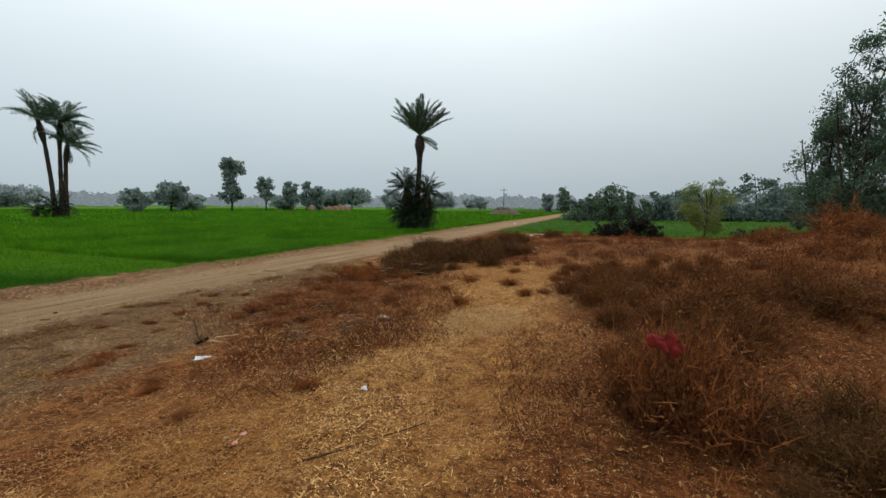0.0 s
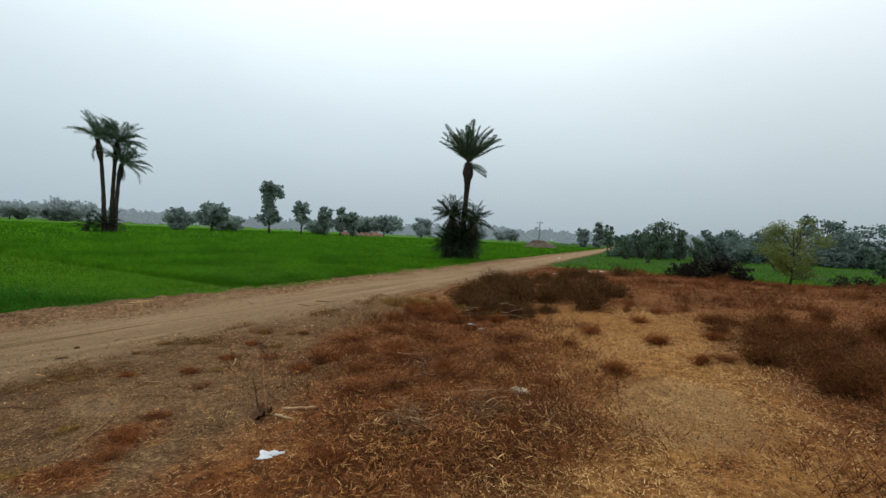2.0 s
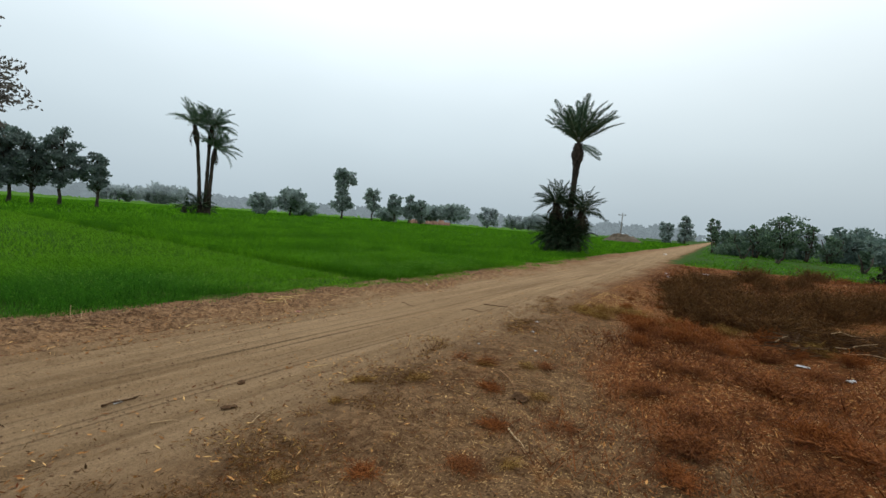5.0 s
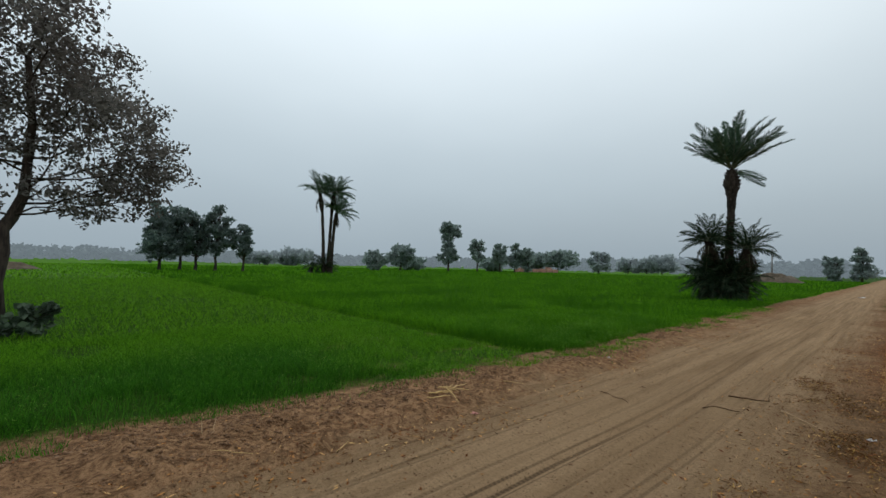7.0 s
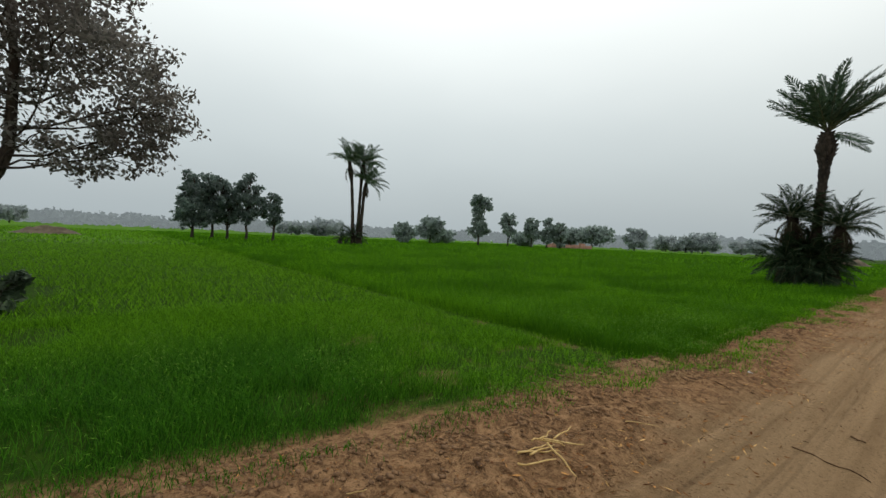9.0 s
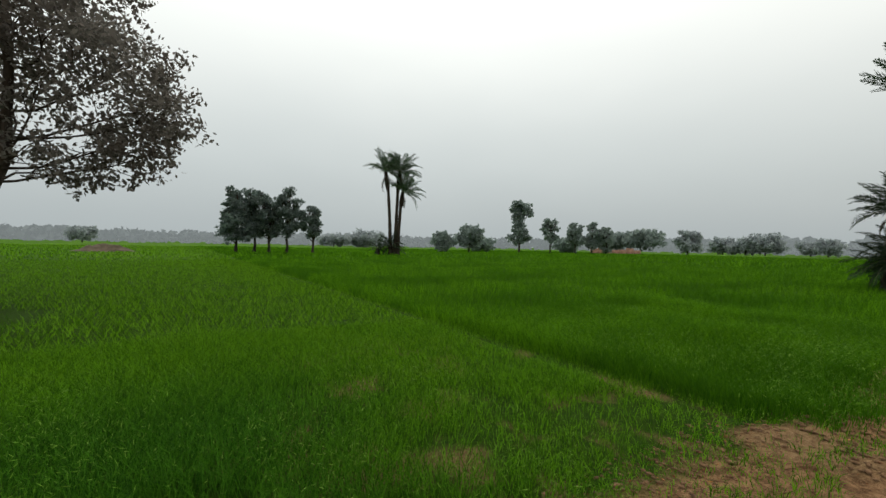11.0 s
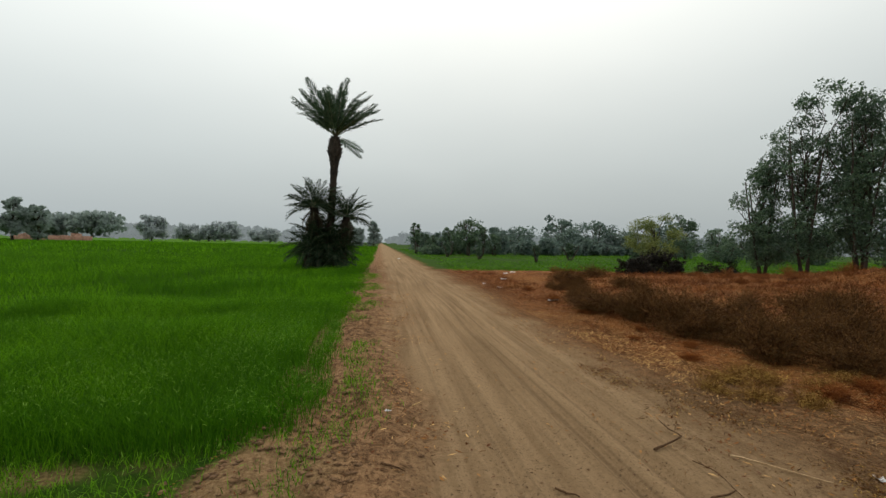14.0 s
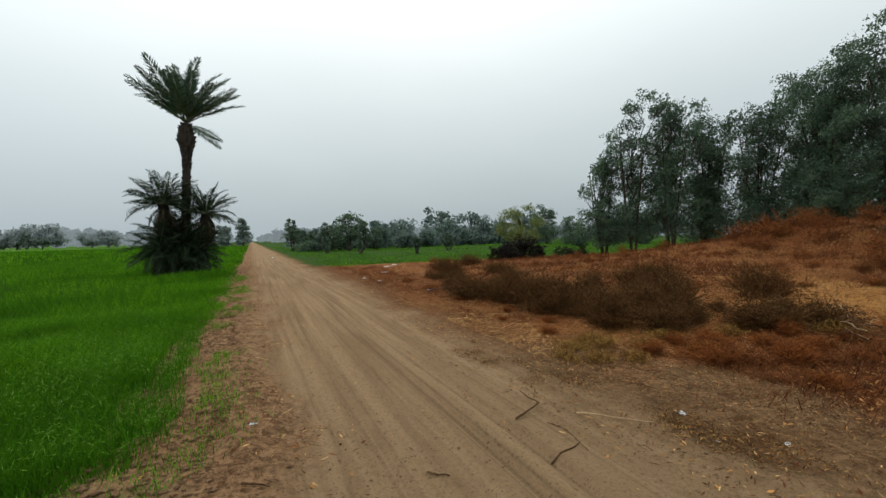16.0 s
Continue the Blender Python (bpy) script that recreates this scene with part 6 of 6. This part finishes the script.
for i in range(9):
    a = radians((70, 85, 60, 95, 75, 110, -15, 50, 100)[i])
    x, y = -11.3 + 0.05 * math.cos(i * 2.1), 6.08 + 0.05 * i + 0.04 * math.sin(i * 1.7)
    stick("loose_straw", "bent golden straw on the verge", (x, y), (x + 0.26 * math.cos(a), y + 0.26 * math.sin(a)), 0.012, GOLD_STRAW, 0.01 + 0.006 * i, 0.08, 741 + i)
for i, (x, y, a, l, up) in enumerate([(-11.3, 7.55, 0, 0.16, 0.0), (-9.04, 5.09, 70, 0.18, 0.0), (-9.0, 4.63, 88, 0.38, 0.0), (-8.8, 6.2, 80, 0.04, 0.13), (-8.96, 3.83, 65, 0.15, 0.0), (-9.02, 4.2, 50, 0.08, 0.0), (-10.98, 9.86, 75, 0.05, 0.1), (-10.91, 9.95, 50, 0.13, 0.0), (-8.49, 4.21, 115, 0.2, 0.02), (-11.45, 4.17, 40, 0.34, 0.0), (-11.75, 4.26, 160, 0.14, 0.08), (-11.08, 11.67, -35, 0.16, 0.0), (-7.32, 15.6, -78, 0.34, 0.0), (-11.22, 7.24, 55, 0.26, 0.0), (-11.75, 4.18, 170, 0.05, 0.14),
                                      (-10.95, 12.5, 20, 0.1, 0.02), (-10.2, 6.3, 60, 0.12, 0.0), (-11.6, 5.2, 10, 0.15, 0.06), (-11.7, 4.6, 130, 0.2, 0.0), (-10.9, 4.9, 100, 0.12, 0.05), (-7.9, 10.9, 30, 0.12, 0.0), (-8.1, 12.4, 70, 0.14, 0.0), (-8.35, 7.3, 40, 0.2, 0.0)]):
    b = radians(a)
    stick("straw_splinter", "short pale straw splinter on the track", (x, y), (x + l * math.cos(b), y + l * math.sin(b)), 0.006, GOLD_STRAW if i % 2 else PALE_WOOD, 0.0, 0.03, 760 + i, (), up)
stick("short_twig", "dark bare twig on the track", (-9.46, 8.46), (-9.15, 8.55), 0.012, DARK_WOOD, 0.0, 0.04, 780)
stick("forked_twig", "dark V-shaped forked twig on the track", (-9.35, 8.99), (-9.01, 9.16), 0.016, DARK_WOOD, 0.0, 0.03, 781, ((1.0, 70, 0.22),))
stick("long_straw", "long pale stalk lying beside the track", (-8.86, 8.89), (-8.49, 8.5), 0.010, PALE_WOOD, 0.0, 0.03, 782)
stick("long_twig", "long thin dark twig pressed into the track", (-10.42, 8.08), (-10.01, 7.88), 0.010, DARK_WOOD, 0.0, 0.05, 783)
stick("long_twig", "long thin dark twig beside the track", (-9.14, 8.89), (-9.16, 8.46), 0.006, DARK_WOOD, 0.0, 0.05, 784)
stick("short_twig", "short dark twig on the verge", (-11.18, 8.91), (-11.04, 8.85), 0.012, DARK_WOOD, 0.0, 0.04, 787)
stick("short_twig", "short dark twig on the track", (-10.19, 8.69), (-10.1, 8.57), 0.012, DARK_WOOD, 0.0, 0.04, 788)
stick("long_twig", "dark twig lying along a wheel rut", (-9.4, 3.73), (-9.4, 3.95), 0.013, DARK_WOOD, 0.0, 0.04, 789)
stick("long_twig", "dark twig with a knotted end on dusty soil", (-7.72, 6.23), (-7.33, 5.78), 0.014, TAN_STALK, 0.0, 0.03, 785, ((0.6, 30, 0.16),))
scrap("root_ball", "dark crumbly root ball of a dead stalk", -7.31, 5.76, 0.12, DARK_WOOD, 719, 0.7, "root")
pebble("dung_clod", "dark dry clod of dung on the track", -9.13, 4.53, 0.065, DARK_WOOD, 735, "dung")
scrap("leaf_clump", "dark withered leaf clump on the track", -8.81, 4.25, 0.08, DARK_WOOD, 736, 0.3, "litter")
scrap("paper_scrap", "small white paper scrap on a twig", -9.4, 3.82, 0.04, WHITE, 737)
scrap("paper_scrap", "small white paper scrap on the verge", -11.12, 9.76, 0.04, WHITE, 738)
scrap("pink_scrap", "small pinkish scrap on the verge", -10.81, 6.32, 0.06, PINK, 739)
stick("forked_stick", "pale forked stick lying in straw", (-3.41, 4.88), (-3.37, 5.04), 0.02, PALE_WOOD, 0.0, 0.03, 733, ((0.8, 40, 0.06),))
stick("long_twig", "thin twig on dusty soil", (-7.18, 5.26), (-6.98, 5.05), 0.012, PALE_WOOD, 0.0, 0.04, 786)
for i, (x, y, d) in enumerate([(-8.2, 8.5, 0.06), (-8.37, 8.13, 0.03), (-8.04, 7.9, 0.035), (-7.02, 15.97, 0.24), (-5.2, 25.6, 0.3), (-4.6, 26.2, 0.25), (-6.4, 22.0, 0.2), (-7.4, 19.2, 0.15), (-7.6, 20.4, 0.15), (-9.6, 42.0, 0.3), (-5.3, 8.2, 0.1), (-5.0, 7.9, 0.09), (-8.3, 6.9, 0.035), (-7.7, 7.1, 0.03)]):
    scrap("plastic_scrap", "crumpled white plastic scrap on the ground", x, y, d, WHITE, 790 + i)


def brush_pile(x, y, n, l, seed, pale=9):
    rng = np.random.default_rng(seed)
    ob = thing("brush_pile", (x, y, ground_at(x, y)), "loose pile of cut dry stalks beside the bushes", "brush pile")
    for k in range(n):
        a = rng.normal(0.5, 0.5 if pale > 2 else 1.2)
        c = np.array([rng.normal(0, l * 0.35), rng.normal(0, l * 0.22), 0.03 + 0.22 * k / n])
        d = np.array([math.cos(a), math.sin(a), rng.normal(0, 0.08)]) * l * rng.uniform(0.3, 0.6)
        part("stalk", Soup().add(*tube(bend(c - d, c + d, 5, 0.05, rng), np.linspace(0.006, 0.003, 5) * (1.0 if pale > 2 else 0.62), 5)).mesh("stalk", TAN_STALK if pale == 2 and k % 5 else PALE_WOOD if k % pale == 0 else DARK_WOOD, True), ob)


brush_pile(-4.8, 8.9, 34, 0.42, 820)
brush_pile(-5.3, 8.5, 26, 0.36, 821)
brush_pile(-4.3, 4.4, 60, 0.26, 823, 2)
brush_pile(-3.85, 4.8, 44, 0.24, 824, 2)
brush_pile(-4.9, 5.6, 26, 0.24, 825, 2)
brush_pile(4.6, 11.6, 30, 1.1, 822)


def red_cloth():
    n = 18
    u, v = np.meshgrid(np.linspace(-1, 1, n), np.linspace(-1, 1, n))
    z = 0.04 - 0.10 * np.abs(v) ** 1.6 * (1 + 0.6 * np.sin(u * 3.1 + 1)) + 0.02 * np.sin(u * 6 + v * 3) + 0.015 * np.sin(v * 9 - u * 4) - 0.12 * np.maximum(u, 0) ** 2
    top = np.stack([u * 0.13 + 0.03 * np.sin(v * 3 + u), v * 0.055 * (1 - 0.3 * np.cos(u * 5)) + 0.035 * np.sin(u * 3), z], -1).reshape(-1, 3)
    i = (np.arange(n - 1)[:, None] * n + np.arange(n - 1)[None, :]).ravel()[:, None]
    f = np.concatenate([i + [0, 1, n + 1], i + [0, n + 1, n]])
    ob = new("red_cloth", Soup().add(np.concatenate([top, top - [0, 0, 0.008]]), np.concatenate([f, f[:, ::-1] + n * n])).mesh("red_cloth", RED, True))
    ob.matrix_basis = pose(-0.8, 3.36, ground_at(-0.8, 3.36) + 0.57, 8, -6, 25) @ Matrix.Scale(0.8, 4)
    tagged(ob, "crumpled red cloth draped over a dry bush", "cloth")


red_cloth()


def clods():
    """Crumbs of earth, chips and dead leaf bits along the verges."""
    rng = np.random.default_rng(830)
    for name, label, mat, x0, x1, count, size in (("earth_clods", "rough dark clods of earth along the crop's edge", CLOD, -12.5, -11.3, 9000, 0.022), ("earth_crumbs", "small reddish crumbs of earth along the verge", CLOD, -12.3, -10.9, 3800, 0.012), ("earth_crumbs", "small reddish crumbs of earth along the verge", CLOD, -9.0, -6.6, 2200, 0.012), ("road_grit", "small dark grit and chips on the track", CLOD, -11.0, -8.4, 5200, 0.008), ("road_chips", "scattered straw and leaf chips on the track", STRAW, -11.2, -8.2, 3200, 0.018), ("leaf_chips", "dry leaf and straw chips along the verge", DEAD_LEAF, -12.4, -10.9, 9000, 0.028), ("leaf_chips", "dry leaf and straw chips along the verge", DEAD_LEAF, -8.7, -6.6, 2600, 0.016)):
        x, y = rng.uniform(x0, x1, count), rng.uniform(0, 1, count) ** 1.3 * 26 + 1.5
        keep = (soft_noise(x, y, 1.2, 831) > 0.3)
        x, y = x[keep], y[keep]
        s = size * rng.uniform(0.3, 1.0, len(x)) ** 2 + 0.004
        p = np.stack([x, y, height(x, y) + s * 0.2], 1)
        if mat != CLOD:
            v, f = leaf_faces(p, size * rng.uniform(0.3, 1.3, len(p)), rng, 0.0, 0.35)
            v[:, 2] = (v[:, 2] - np.repeat(p[:, 2], 4)) * 0.3 + np.repeat(p[:, 2], 4) + 0.004
        else:
            k = np.array([(1, 0, 0), (-1, 0, 0), (0, 1, 0), (0, -1, 0), (0, 0, 0.8), (0, 0, -0.5)], float)
            v = (p[:, None] + k[None] * s[:, None, None] * rng.uniform(0.35, 1.6, (len(x), 6, 1)) * [1.25, 0.9, 0.6]).reshape(-1, 3)
            i = np.arange(len(x))[:, None] * 6
            f = np.concatenate([i + c for c in ([0, 2, 4], [2, 1, 4], [1, 3, 4], [3, 0, 4], [2, 0, 5], [1, 2, 5], [3, 1, 5], [0, 3, 5])])
        tagged(new(name, Soup().add(v, f).mesh(name, mat)), label, "debris", kind="stuff")


clods()
